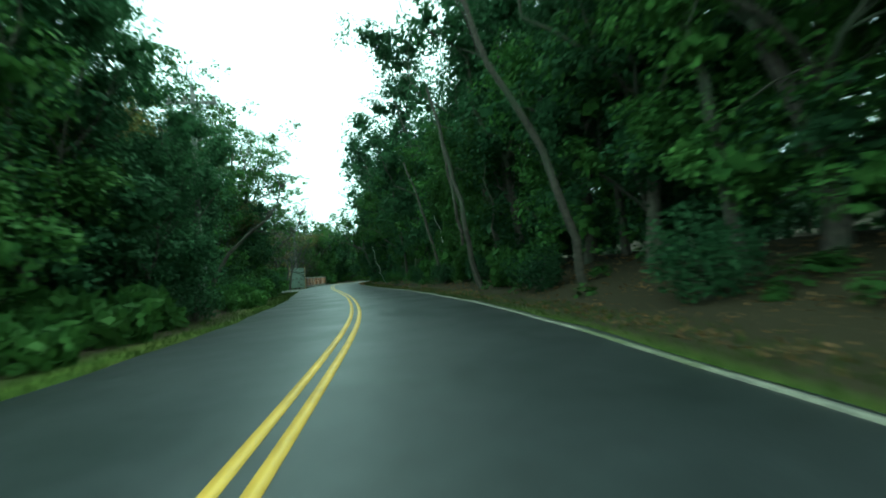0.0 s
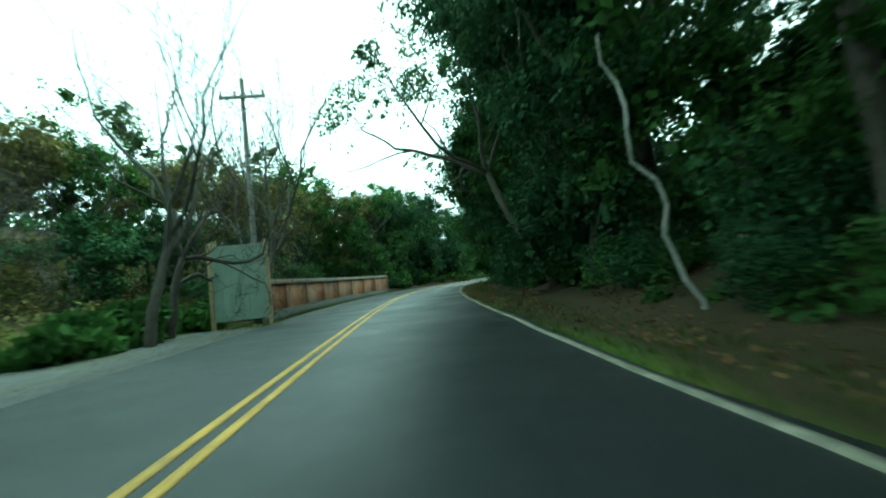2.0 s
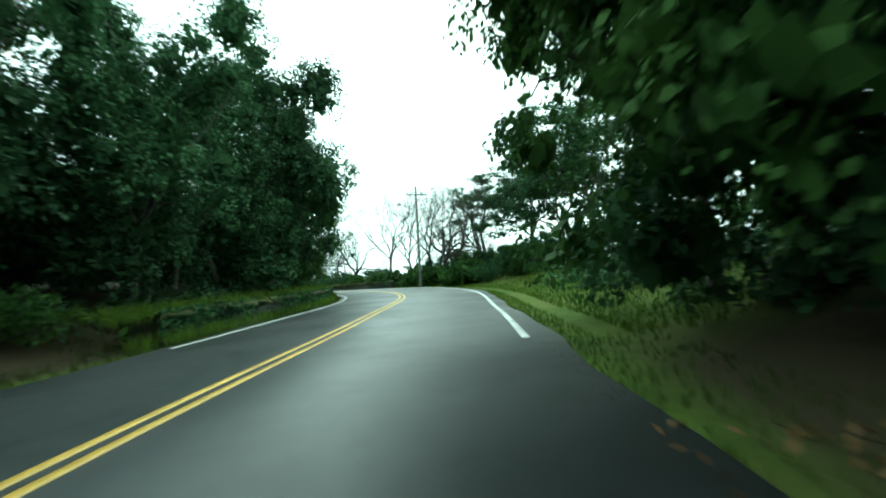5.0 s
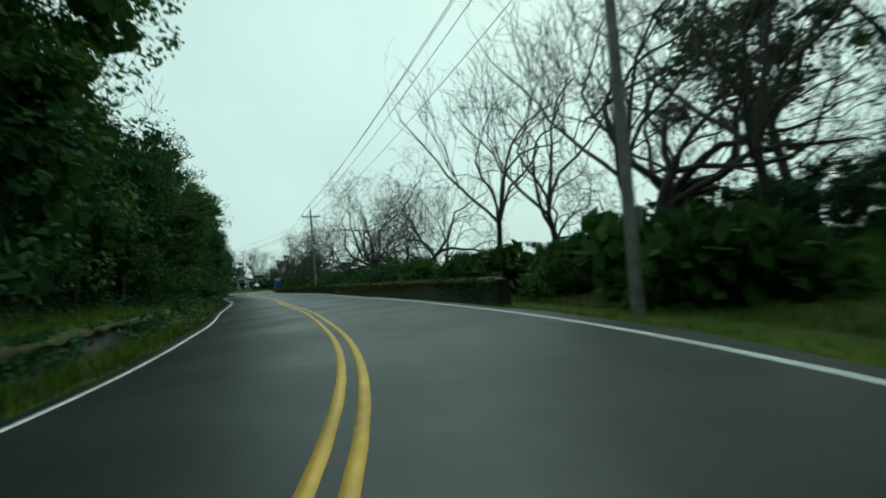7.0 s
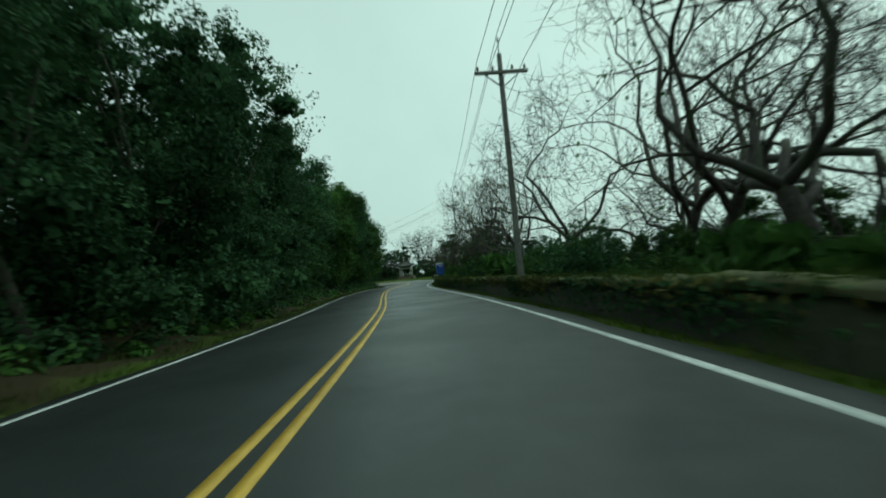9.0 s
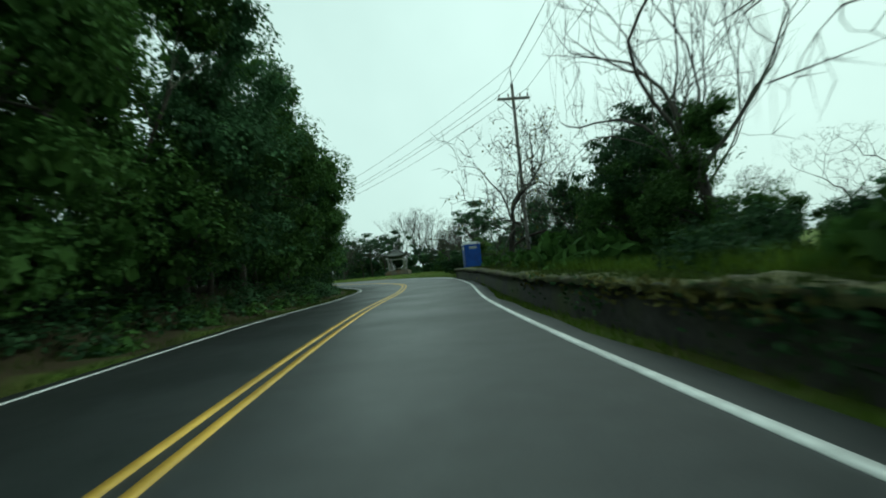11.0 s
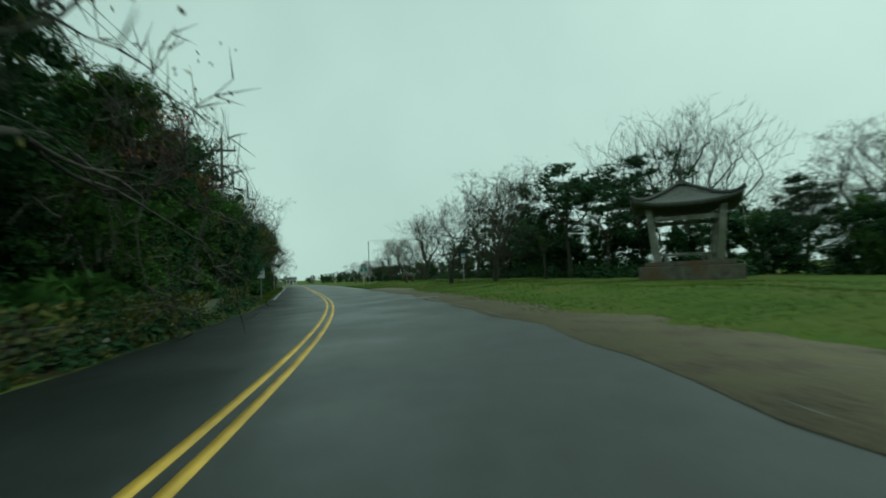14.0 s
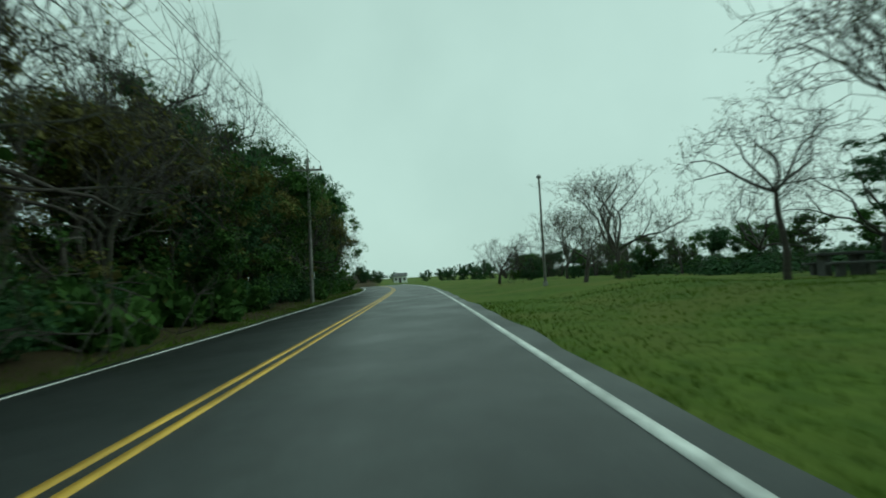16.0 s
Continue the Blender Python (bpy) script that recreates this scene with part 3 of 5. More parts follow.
# ---- walls beside the road ----
def rough_cap(name, s0, s1, n0, n1, z0, z1, material, parent, seed):
    """An uneven mossy cap along the top of a wall, rounded and sagging over its edges."""
    rng = np.random.default_rng(seed)
    s = np.arange(s0, s1, 0.22)
    ring = [(0.0, 0.0), (-0.04, 0.55), (0.12, 0.92), (0.5, 1.0), (0.88, 0.92), (1.04, 0.55), (1.0, 0.0)]
    lump = np.convolve(rng.normal(0, 1, len(s) + 8), np.ones(5) / 5, "same")[4:-4] * 0.06
    rows = []
    for u, w in ring:
        n = n0(s) + (n1(s) - n0(s)) * u + rng.normal(0, 0.018, len(s))
        x, y, _ = along(s, n)
        drop = np.abs(rng.normal(0, 0.035, len(s))) if w == 0 else 0
        rows.append(np.stack([x, y, z0 + (z1 - z0) * w + lump * w + rng.normal(0, 0.012, len(s)) - drop + tilt(s, n)], -1))
    k = len(ring)
    v = np.stack(rows, 1).reshape(-1, 3)
    i = np.arange(len(s) - 1)[:, None] * k
    j = np.arange(k - 1)[None]
    q = np.stack([i + j, i + j + k, i + j + k + 1, i + j + 1], -1).reshape(-1, 4)
    part_mesh(name, fast_mesh(name, v, q[:, ::-1], material, True), parent)


def wall_thing(name, label, category="wall"):
    return tagged(new(name), label, category, kind="structure")


low_wall = wall_thing("wall_roadside", "long dark mossy stone wall with an overgrown yellow-green coping")
wall_line = lambda off: (lambda s: np.interp(s, [146, 212, 234, 241], [-4.75, -4.75, -4.25, -4.12]) + off)
strip("wall_body", 146, 239.2, wall_line(-0.2), wall_line(0.2), -0.4, 0.6, STONE, "", parent=low_wall)
rough_cap("coping", 145.9, 239.3, wall_line(-0.27), wall_line(0.27), 0.56, 0.66, MOSS, low_wall, 3)

bank_wall = wall_thing("wall_bank", "low mossy stone wall holding a grassy bank")
strip("wall_body", 113, 150, wig(4.1, 0.06), wig(4.75, 0.06), -0.4, 0.62, STONE, "", parent=bank_wall)
rough_cap("coping", 112.9, 150.1, wig(3.98, 0.06), wig(4.9, 0.06), 0.58, 0.7, MOSS, bank_wall, 4)

retaining = wall_thing("wall_retaining", "dark dry-stone retaining wall with pale stones showing")
strip("wall_body", 257, 277, 4.45, 5.1, -0.4, 1.0, STONE, "", parent=retaining)
strip("wall_body", 277, 297, 4.45, 5.1, -0.4, 0.62, STONE, "", parent=retaining)

RUST = mat("rust_orange_panel", (0.07, 0.034, 0.014), (0.30, 0.11, 0.025), 1.1, 0.85, 0.4, big=0.5, third=(0.10, 0.075, 0.045))
POST = mat("stained_concrete", (0.075, 0.07, 0.055), (0.17, 0.155, 0.12), 3, 0.85, 0.5, third=(0.10, 0.06, 0.03))
orange = wall_thing("wall_orange", "long concrete wall with rust-orange panels between grey posts")
W0, W1, WN = 66.6, 91.8, 4.45
strip("base", W0, W1, WN - 0.02, WN + 0.3, -0.3, 0.3, STONE, "", parent=orange)
strip("coping", W0 - 0.05, W1 + 0.05, WN - 0.03, WN + 0.31, 1.42, 1.62, POST, "", parent=orange)
for s in np.arange(W0, W1 + 0.1, 3.15):
    strip("post", s - 0.09, s + 0.09, WN + 0.01, WN + 0.29, 0.3, 1.42, POST, "", parent=orange)
for s in np.arange(W0, W1 - 2, 3.15):
    strip("panel", s + 0.09, s + 3.06, WN + 0.04, WN + 0.22, 0.3, 1.42, RUST, "", parent=orange)


# ---- stones of the retaining wall ----
def stone_mesh(seed):
    rng = random.Random(seed)
    bm = bmesh.new()
    bmesh.ops.create_icosphere(bm, subdivisions=1, radius=1)
    for v in bm.verts:
        v.co = Vector((max(-0.8, min(0.8, v.co.x)), max(-0.7, min(0.7, v.co.y)), max(-0.75, min(0.75, v.co.z)))) * rng.uniform(0.85, 1.12)
    me = bpy.data.meshes.new("stone")
    bm.to_mesh(me)
    bm.free()
    return me


# ---- utility poles and cables ----
def utility_pole(height=9.3, lean=0.0):
    root = tagged(new("utility_pole"), "grey concrete utility pole with a wooden crossarm and insulators", "utility pole")
    bm = bmesh.new()
    cyl(bm, 0.125, 0.085, -0.6, height, 14)
    part("shaft", bm, POLE, root)
    for z, w in ((height - 0.75, 0.95),):
        bm = bmesh.new()
        box(bm, -w, w, -0.16, -0.05, z - 0.06, z + 0.06, bevel=0.012)
        arm = part("crossarm", bm, POLE, root)
        for x in (-0.85, -0.3, 0.4, 0.85):
            bm = bmesh.new()
            cyl(bm, 0.02, 0.02, z + 0.05, z + 0.14, 6, Matrix.Translation((x, -0.1, 0)))
            cyl(bm, 0.055, 0.03, z + 0.12, z + 0.26, 10, Matrix.Translation((x, -0.1, 0)))
            part("insulator", bm, PORCELAIN, arm)
    for sx in (-1, 1):
        bm = bmesh.new()
        box(bm, -0.02, 0.02, -0.02, 0.02, 0, 0.85, Matrix.Translation((0, -0.12, height - 1.35)) @ pose(0, 0, 0, 0, sx * 50, 0))
        part("brace", bm, METAL, root)
    bm = bmesh.new()
    cyl(bm, 0.025, 0.02, height, height + 0.55, 8)
    cyl(bm, 0.05, 0.03, height + 0.5, height + 0.66, 8)
    part("top_pin", bm, METAL, root)
    bm = bmesh.new()
    box(bm, 0.13, 0.19, -0.08, 0.08, 1.6, 2.0, bevel=0.01)
    part("number_plate", bm, METAL, root, "small blank metal plate on the pole")
    return root


POLES = [("a", 3.2, 139.85, 0, 9.1, 1.6), ("b", -10.95, 180.3, 20, 9.0, 0.8), ("c", -25.3, 226.0, 20, 11.7, 0.5), ("d", -49.0, 242.7, 35, 9.4, 0.0), ("e", -81.4, 270.4, 50, 11.4, -0.5), ("f", -113.8, 294.4, 55, 9.6, 0.0), ("g", 5.2, 104.5, -15, 9.3, 0.0), ("h", -16.4, 66.2, 12, 10.6, 0.0), ("start", -8.3, 18.6, 5, 9.5, 0.0)]
first_pole = utility_pole()
pole_tops = {}
for key, x, y, turn, h, lean in POLES:
    m = pose(x, y, gh(x, y) - 0.05, 0, lean, turn) @ Matrix.Diagonal((1, 1, h / 9.3, 1))
    if key == "a":
        first_pole.matrix_basis = m
    else:
        copy_thing(first_pole, m)
    pole_tops[key] = m
bm = bmesh.new()
cyl(bm, 0.03, 0.03, 0, 1.6, 8, pose(0, 0, 7.0, 0, -65, 0))
arm = part("lamp_arm", bm, METAL, first_pole)
bm = bmesh.new()
bmesh.ops.create_uvsphere(bm, u_segments=12, v_segments=8, radius=0.17, matrix=Matrix.Translation((-1.55, 0, 7.65)) @ Matrix.Diagonal((1.6, 1, 0.55, 1)))
part("lamp_head", bm, METAL, arm, "grey street lamp head on an arm")


def cable(a, b, sag=0.5, r=0.012, label="thin black overhead cable between poles"):
    u = np.linspace(0, 1, 15)
    p = np.array(a)[None] * (1 - u[:, None]) + np.array(b)[None] * u[:, None]
    p[:, 2] -= sag * 4 * u * (1 - u)
    v, q = tube(p, np.full(15, r), 5)
    tagged(new("overhead_cable", fast_mesh("overhead_cable", v, q, WIRE)), label, "cable", "cables between the poles")


def spot(key, x, z):
    return tuple(pole_tops[key] @ Vector((x, -0.1, z)))


for k0, k1 in (("a", "b"), ("b", "c"), ("c", "d"), ("d", "e"), ("e", "f"), ("g", "a"), ("h", "g"), ("start", "h")):
    for x, z in ((-0.85, 8.8), (-0.3, 8.8), (0.85, 8.8), (0.0, 9.9)):
        cable(spot(k0, x, z), spot(k1, x, z), 0.6)

# ---- kinds of tree ----
woods = Stand(
    tree("broadleaf_tree", 1, BARK, LEAF, "tall broadleaf tree with dense dark green leaves", height=11, fork=3.6, radius=0.19, count=12000, core=3, leaf=0.15, clump=1.25, skirt=10),
    tree("broadleaf_tree", 2, BARK, LEAF, "tall broadleaf tree with dense dark green leaves", height=12.5, fork=4.5, radius=0.22, count=12000, core=3, leaf=0.15, clump=1.3, lean=(0.1, 0.05), skirt=8),
    tree("broadleaf_tree", 3, BARK, LEAF_MID, "broadleaf tree with mid green foliage and a forked trunk", height=10, fork=2.6, radius=0.17, count=11000, core=3, leaf=0.14, clump=1.2, skirt=12),
    tree("broadleaf_tree", 4, BARK, LEAF, "slender tall woodland tree with a high dark crown", height=14, fork=6.5, radius=0.2, spread=0.6, count=11000, core=3, leaf=0.15, clump=1.3),
)
deep = Stand(
    tree("woodland_tree", 5, BARK, LEAF, "woodland tree deep in shade with heavy foliage", height=11, fork=3, radius=0.2, levels=2, kids=4, first=6, count=4200, leaf=0.34, clump=1.5, skirt=22, core=12),
    tree("woodland_tree", 6, BARK, LEAF, "woodland tree deep in shade with heavy foliage", height=13, fork=4, radius=0.22, levels=2, kids=4, first=6, count=4400, leaf=0.36, clump=1.6, skirt=22, core=12),
)
edge = Stand(
    tree("broadleaf_tree", 11, BARK, LEAF_MID, "leafy tree overgrown with vines down to the ground", height=8.5, fork=2.2, radius=0.15, count=21000, leaf=0.108, clump=1.05, skirt=40, reach=2.8),
    tree("broadleaf_tree", 12, BARK, LEAF, "bushy dark evergreen tree leafy to the ground", height=7.5, fork=1.6, radius=0.13, count=21000, leaf=0.105, clump=1.0, skirt=40, reach=2.8),
    tree("broadleaf_tree", 13, BARK, LEAF, "rounded dark evergreen tree at the roadside", height=8, fork=1.9, radius=0.15, spread=0.9, count=21000, leaf=0.108, clump=1.05, skirt=40, reach=2.8),
)
hedge = Stand(
    tree("hedge_bush", 14, BARK, LEAF, "dense dark evergreen bush in a hedge behind the verge", category="bush", height=7.5, fork=1.2, radius=0.12, count=7000, leaf=0.19, clump=1.1, skirt=36, reach=3.4),
    tree("hedge_bush", 15, BARK, LEAF_MID, "dense green bush in a hedge behind the verge", category="bush", height=6.8, fork=1.0, radius=0.12, count=7000, leaf=0.19, clump=1.1, skirt=36, reach=3.4),
    tree("hedge_bush", 16, BARK, LEAF, "rounded dark evergreen bush behind the verge", category="bush", height=7.0, fork=1.2, radius=0.12, count=7000, leaf=0.19, clump=1.1, skirt=36, reach=3.6),
)
olive = Stand(
    tree("broadleaf_tree", 21, BARK_GREY, LEAF_OLIVE, "hillside tree with thinning olive-brown leaves", height=9.5, fork=3, radius=0.16, count=9000, leaf=0.13, clump=1.05, skirt=8, core=4),
    tree("broadleaf_tree", 22, BARK_GREY, LEAF_MID, "hillside tree with pale green leaves", height=9, fork=2.6, radius=0.15, count=9500, leaf=0.13, clump=1.05, skirt=16, core=5),
)
bare = Stand(
    tree("bare_tree", 31, BARK_WET, None, "leafless spreading tree with crooked grey limbs", height=8, fork=1.9, radius=0.2, levels=6, spread=0.95, kids=3, wobble=0.26, lift=0.12, count=0, first=5, shrink=0.68, reach=5.4, twig=0.009),
    tree("bare_tree", 32, BARK_WET, None, "leafless tree with thin upright grey twigs", height=8.5, fork=2.4, radius=0.15, levels=5, spread=0.6, kids=3, wobble=0.2, lift=0.3, count=0, first=5, shrink=0.68, reach=3.8, twig=0.009),
    tree("bare_tree", 33, BARK_WET, LEAF_OLIVE, "nearly leafless tree with a few brown leaves", height=7.5, fork=2.2, radius=0.17, levels=6, spread=0.85, kids=3, wobble=0.26, lift=0.14, count=300, leaf=0.12, clump=0.3, first=4, shrink=0.68, reach=4.8, twig=0.009),
)
evergreen = Stand(
    tree("evergreen_tree", 45, BARK, LEAF, "evergreen tree with a bare dark trunk and a layered dark crown", height=11, fork=4.6, radius=0.24, levels=4, spread=0.95, kids=3, lift=0.12, wobble=0.2, count=13000, leaf=0.15, clump=1.1, flat=0.6, first=6, reach=4.6, core=3, lobes=44),
    tree("evergreen_tree", 46, BARK, LEAF, "evergreen tree with a bare dark trunk and a layered dark crown", height=10, fork=3.6, radius=0.2, levels=4, spread=0.9, kids=3, lift=0.15, wobble=0.2, count=13000, leaf=0.15, clump=1.1, flat=0.6, first=6, reach=4.2, core=3, lobes=44),
)
airy = Stand(
    tree("broadleaf_tree", 25, BARK, LEAF_MID, "tall broadleaf tree with an airy pale green crown over the road", height=11.5, fork=4.8, radius=0.2, levels=4, spread=0.9, kids=3, lift=0.14, wobble=0.2, count=11000, leaf=0.125, clump=0.85, first=6, flat=0.75, reach=5.2, core=0, lobes=60),
)
spreading = Stand(
    tree("bare_tree", 37, BARK_WET, LEAF_OLIVE, "spreading leafless lawn tree with a rounded crown of fine brown twigs", height=8.6, fork=2.3, radius=0.25, levels=6, spread=0.92, kids=3, wobble=0.17, lift=0.34, count=900, leaf=0.09, clump=0.3, first=7, shrink=0.7, reach=6.6, twig=0.013),
    tree("bare_tree", 38, BARK_WET, LEAF_OLIVE, "spreading leafless lawn tree with a broad crown of fine brown twigs", height=8.2, fork=2.6, radius=0.22, levels=6, spread=1.0, kids=3, wobble=0.18, lift=0.3, count=1200, leaf=0.09, clump=0.3, first=6, shrink=0.71, reach=6.6, twig=0.013),
    tree("bare_tree", 39, BARK_WET, LEAF_OLIVE, "young leafless lawn tree with a tall slim trunk and flat crown", height=6.2, fork=2.9, radius=0.13, levels=5, spread=1.05, kids=3, wobble=0.17, lift=0.26, count=500, leaf=0.08, clump=0.3, first=6, shrink=0.72, reach=4.0, twig=0.011),
)
gnarled = Stand(tree("bare_tree", 35, BARK_WET, LEAF_MID, "gnarled leafless tree with thick dark crooked limbs", height=9.5, fork=2.6, radius=0.36, levels=5, spread=0.95, kids=3, wobble=0.3, lift=0.12, count=260, leaf=0.16, clump=0.4, first=5, shrink=0.7, reach=6.5, twig=0.012))
pines = Stand(
    tree("pine_tree", 41, BARK, PINE, "dark pine with flat layered branches", height=8, fork=3.2, radius=0.16, levels=3, spread=0.95, lift=0.05, count=9000, leaf=0.17, clump=0.85, flat=0.4, core=4),
)
red = Stand(tree("red_leaved_tree", 51, BARK, LEAF_RED, "slim tree with a high crown of rust-red autumn leaves", height=8.8, fork=5.2, radius=0.13, levels=4, spread=0.95, kids=3, lift=0.12, wobble=0.2, count=8000, leaf=0.1, clump=0.8, flat=0.7, first=5, reach=3.4, core=0, lobes=34))
round_tree = Stand(tree("lawn_tree", 61, BARK, LEAF_FRESH, "small rounded green tree on the lawn", height=3.3, fork=0.9, radius=0.09, levels=3, spread=0.9, lift=0.1, count=9000, leaf=0.12, clump=0.6),
                   tree("lawn_tree", 62, BARK, LEAF, "low dark green spreading tree on the lawn", height=2.6, fork=0.6, radius=0.09, levels=3, spread=1.1, lift=0.02, count=9000, leaf=0.12, clump=0.6))
shrubs = Stand(
    shrub("shrub", 71, LEAF, "dark green shrub at the wood's edge", 1.3, 1.7, 2200, 0.14),
    shrub("shrub", 72, LEAF_MID, "leafy green shrub at the wood's edge", 1.1, 1.3, 2000, 0.13),
    shrub("shrub", 73, LEAF_MID, "tall arching grass and fern clump", 1.0, 1.2, 900, 0.45, "fern", 0.45),
)
pick = random.Random(5)


def row(stand, s0, s1, n, gap, jitter=1.2, size=(0.85, 1.15), kinds=None, skip=(), tall=1.0):
    s = s0
    while s < s1:
        if not any(a < s < b for a, b in skip):
            x, y, h = along(s + pick.uniform(-0.4, 0.4) * gap, n + pick.uniform(-1, 1) * jitter)
            stand.put(x, y, pick.uniform(*size), pick.uniform(0, 360), pick.choice(kinds) if kinds else pick.randrange(len(stand.kinds)), 0.05, tall)
        s += gap * pick.uniform(0.8, 1.2)


def belt(stand, s0, s1, n, gap, heights, jitter=0.5, native=8.4, skip=()):
    """A row of trees whose tops follow a line of heights along the road."""
    s = s0
    while s < s1:
        if not any(a < s < b for a, b in skip):
            x, y, h = along(s + pick.uniform(-0.3, 0.3) * gap, n + pick.uniform(-1, 1) * jitter)
            up = float(np.interp(s, heights[0::2], heights[1::2])) / native * pick.uniform(0.88, 1.08)
            size = up ** 0.6
            stand.put(x, y, size, pick.uniform(0, 360), pick.randrange(len(stand.kinds)), 0.05, up / size)
        s += gap * pick.uniform(0.8, 1.2)


# tops of the trees left of the road, metres along and metres high
LEFT_TOPS = (106, 10.2, 115, 9.8, 122, 8.7, 130, 9.2, 146, 9.5, 158, 7.4, 170, 7.6, 176, 8.3, 182, 9.2, 198, 9.4, 203, 9.0, 222, 9.4, 228, 10.4, 232, 10.8, 240, 10.4, 247, 9.6, 252, 9, 258, 9, 262, 8,
             270, 7.2, 283, 6.6, 290, 6.7, 297, 7.0, 301, 8.2, 312, 8.3, 320, 7.4, 330, 8.4, 342, 10.2, 380, 10)

# right of the road: dense woods up to the bend
row(woods, -2, 16, -9.4, 5.0, 0.8, (1.0, 1.25))
row(woods, 16, 62, -8.8, 4.4, 0.6, (1.1, 1.35))
row(woods, 62, 88, -8.4, 4.2, 0.5, (1.05, 1.25))
row(woods, 88, 112, -11.8, 4.4, 0.6, (1.0, 1.2))
row(edge, 4, 62, -10.2, 3.8, 0.6, (0.95, 1.2), tall=1.1)
row(edge, 62, 88, -7.4, 3.6, 0.4, (0.95, 1.1), tall=1.1)
row(edge, 90, 106, -8.8, 3.0, 0.3, (1.05, 1.2), tall=1.3)
row(edge, 107, 115, -7.6, 3.0, 0.2, (1.0, 1.1), tall=1.3)
row(shrubs, 20, 104, -8.2, 3.0, 0.6, (0.8, 1.3))
row(deep, -6, 40, -14.5, 4.8, 1.2, (0.6, 0.75))
row(deep, 40, 60, -14.5, 4.4, 1.2, (0.85, 1.0))
row(deep, 60, 112, -15, 4.6, 1.2, (0.8, 1.0))
row(deep, -6, 112, -21, 7, 2, (0.5, 0.7))
row(shrubs, 0, 104, -7.0, 4.2, 0.5, (0.6, 1.0))
# left: trees, the drive, the wall with woods behind
row(edge, 5, 14, 7.6, 4.6, 0.5, (1.0, 1.15))
row(edge, 15, 44, 8.2, 3.8, 0.6, (0.6, 0.85), skip=((28, 31),))
row(olive, 13, 44, 8.8, 3.6, 0.8, (0.95, 1.2))
for s, n, size in ((16.2, 6.3, 0.78), (19.0, 7.2, 0.8)):
    x, y, _ = along(s, n)
    edge.put(x, y, size, 33 * s, int(s) % 3)
row(deep, -4, 44, 16, 5, 1.5, (0.75, 0.95))
for s, n, size in ((50.5, 8.4, 1.15), (46, 8.6, 1.25), (39.5, 8.4, 1.25), (31, 9.4, 1.2), (50, -11.0, 1.2), (27, -11.2, 1.2)):
    x, y, _ = along(s, n)
    airy.put(x, y, size, 40 * s)
for s, n, size, lean in ((66.0, -7.0, 0.95, 29),):
    x, y, h = along(s, n)
    copy_thing(airy.kinds[0], pose(x, y, gh(x, y) - 0.1, 0, 0, h) @ pose(0, 0, 0, 0, -lean, 0) @ pose(0, 0, 0, 0, 0, 50 * s) @ Matrix.Diagonal((size, size, size, 1)))
row(deep, 54, 66, -13, 4, 0.8, (0.9, 1.05))
for s, n, size in ((45.5, 8.0, 0.8), (47.8, 8.6, 0.85), (49.6, 10.2, 0.9), (51.5, 13, 0.95)):
    x, y, _ = along(s, n)
    edge.put(x, y, size, 41 * s, int(s) % 3)
row(olive, 46, 78, 22, 3.4, 2.0, (0.85, 1.1))
row(hedge, 43, 50, 8.6, 2.6, 0.4, (0.5, 0.62))
row(shrubs, 44, 51, 6.4, 1.8, 0.3, (0.8, 1.1), kinds=(0,))
row(shrubs, 0, 49, 5.6, 2.6, 0.4, (0.6, 0.9))
row(olive, 78, 116, 11.5, 3.4, 1.3, (1.15, 1.4))
row(olive, 72, 118, 18, 4.0, 2.0, (1.15, 1.4))
row(hedge, 74, 100, 10, 2.6, 0.8, (0.6, 0.8))
row(olive, 56, 125, 29, 4.6, 2.5, (0.8, 1.0))
row(olive, 52, 125, 40, 6, 3, (0.8, 1.05))
row(deep, 70, 125, 34, 7, 2.5, (0.6, 0.8))
row(hedge, 72, 94, 9.2, 4.0, 0.5, (0.5, 0.65))
row(edge, 94, 116, 7.8, 3.6, 0.8, (0.85, 1.1))
thicket("undergrowth", "scrub and bushes covering the hillside", LEAF_OLIVE, 50, 110, 10, 34, 420, 90, 61, 0.24, 1.7)
thicket("undergrowth", "green scrub covering the hillside", LEAF_MID, 50, 110, 10, 34, 260, 90, 62, 0.24, 1.6)
row(deep, 74, 112, 15, 5, 1.2, (0.7, 0.9))
for s, n in ((98, 8.5), (104, 9.0), (111, 8)):
    x, y, _ = along(s, n)
    bare.put(x, y, 1.2, 50 * s, 1)
row(shrubs, 70, 112, 6.2, 2.2, 0.6, (0.8, 1.2), skip=((70, 94),))
# left: dark woods from the bend on
belt(edge, 106, 128, 7.6, 3.2, LEFT_TOPS)
belt(edge, 128, 152, 7.15, 2.7, LEFT_TOPS, 0.3, 8.1)
belt(edge, 152, 160, 7.4, 3.0, LEFT_TOPS)
belt(edge, 160, 177, 7.3, 2.9, LEFT_TOPS, 0.4)
belt(edge, 178, 199, 6.6, 2.6, LEFT_TOPS, 0.3, 8.4)
belt(edge, 200, 246, 7.5, 2.9, LEFT_TOPS, 0.4)
belt(edge, 246, 257, 8.0, 2.8, LEFT_TOPS, 0.3, 9.2)
belt(deep, 106, 258, 12.0, 4.2, LEFT_TOPS, 1.0, 12.5)
belt(deep, 110, 262, 19, 8, LEFT_TOPS, 2, 14.5)
thicket("undergrowth", "dark leafy undergrowth along the wood's edge", LEAF, 112, 256, 5.0, 7.6, 420, 110, 63, 0.16, 1.1)
thicket("undergrowth", "ferns and weeds along the wood's edge", LEAF_MID, 112, 256, 4.6, 6.8, 200, 80, 64, 0.2, 0.7)
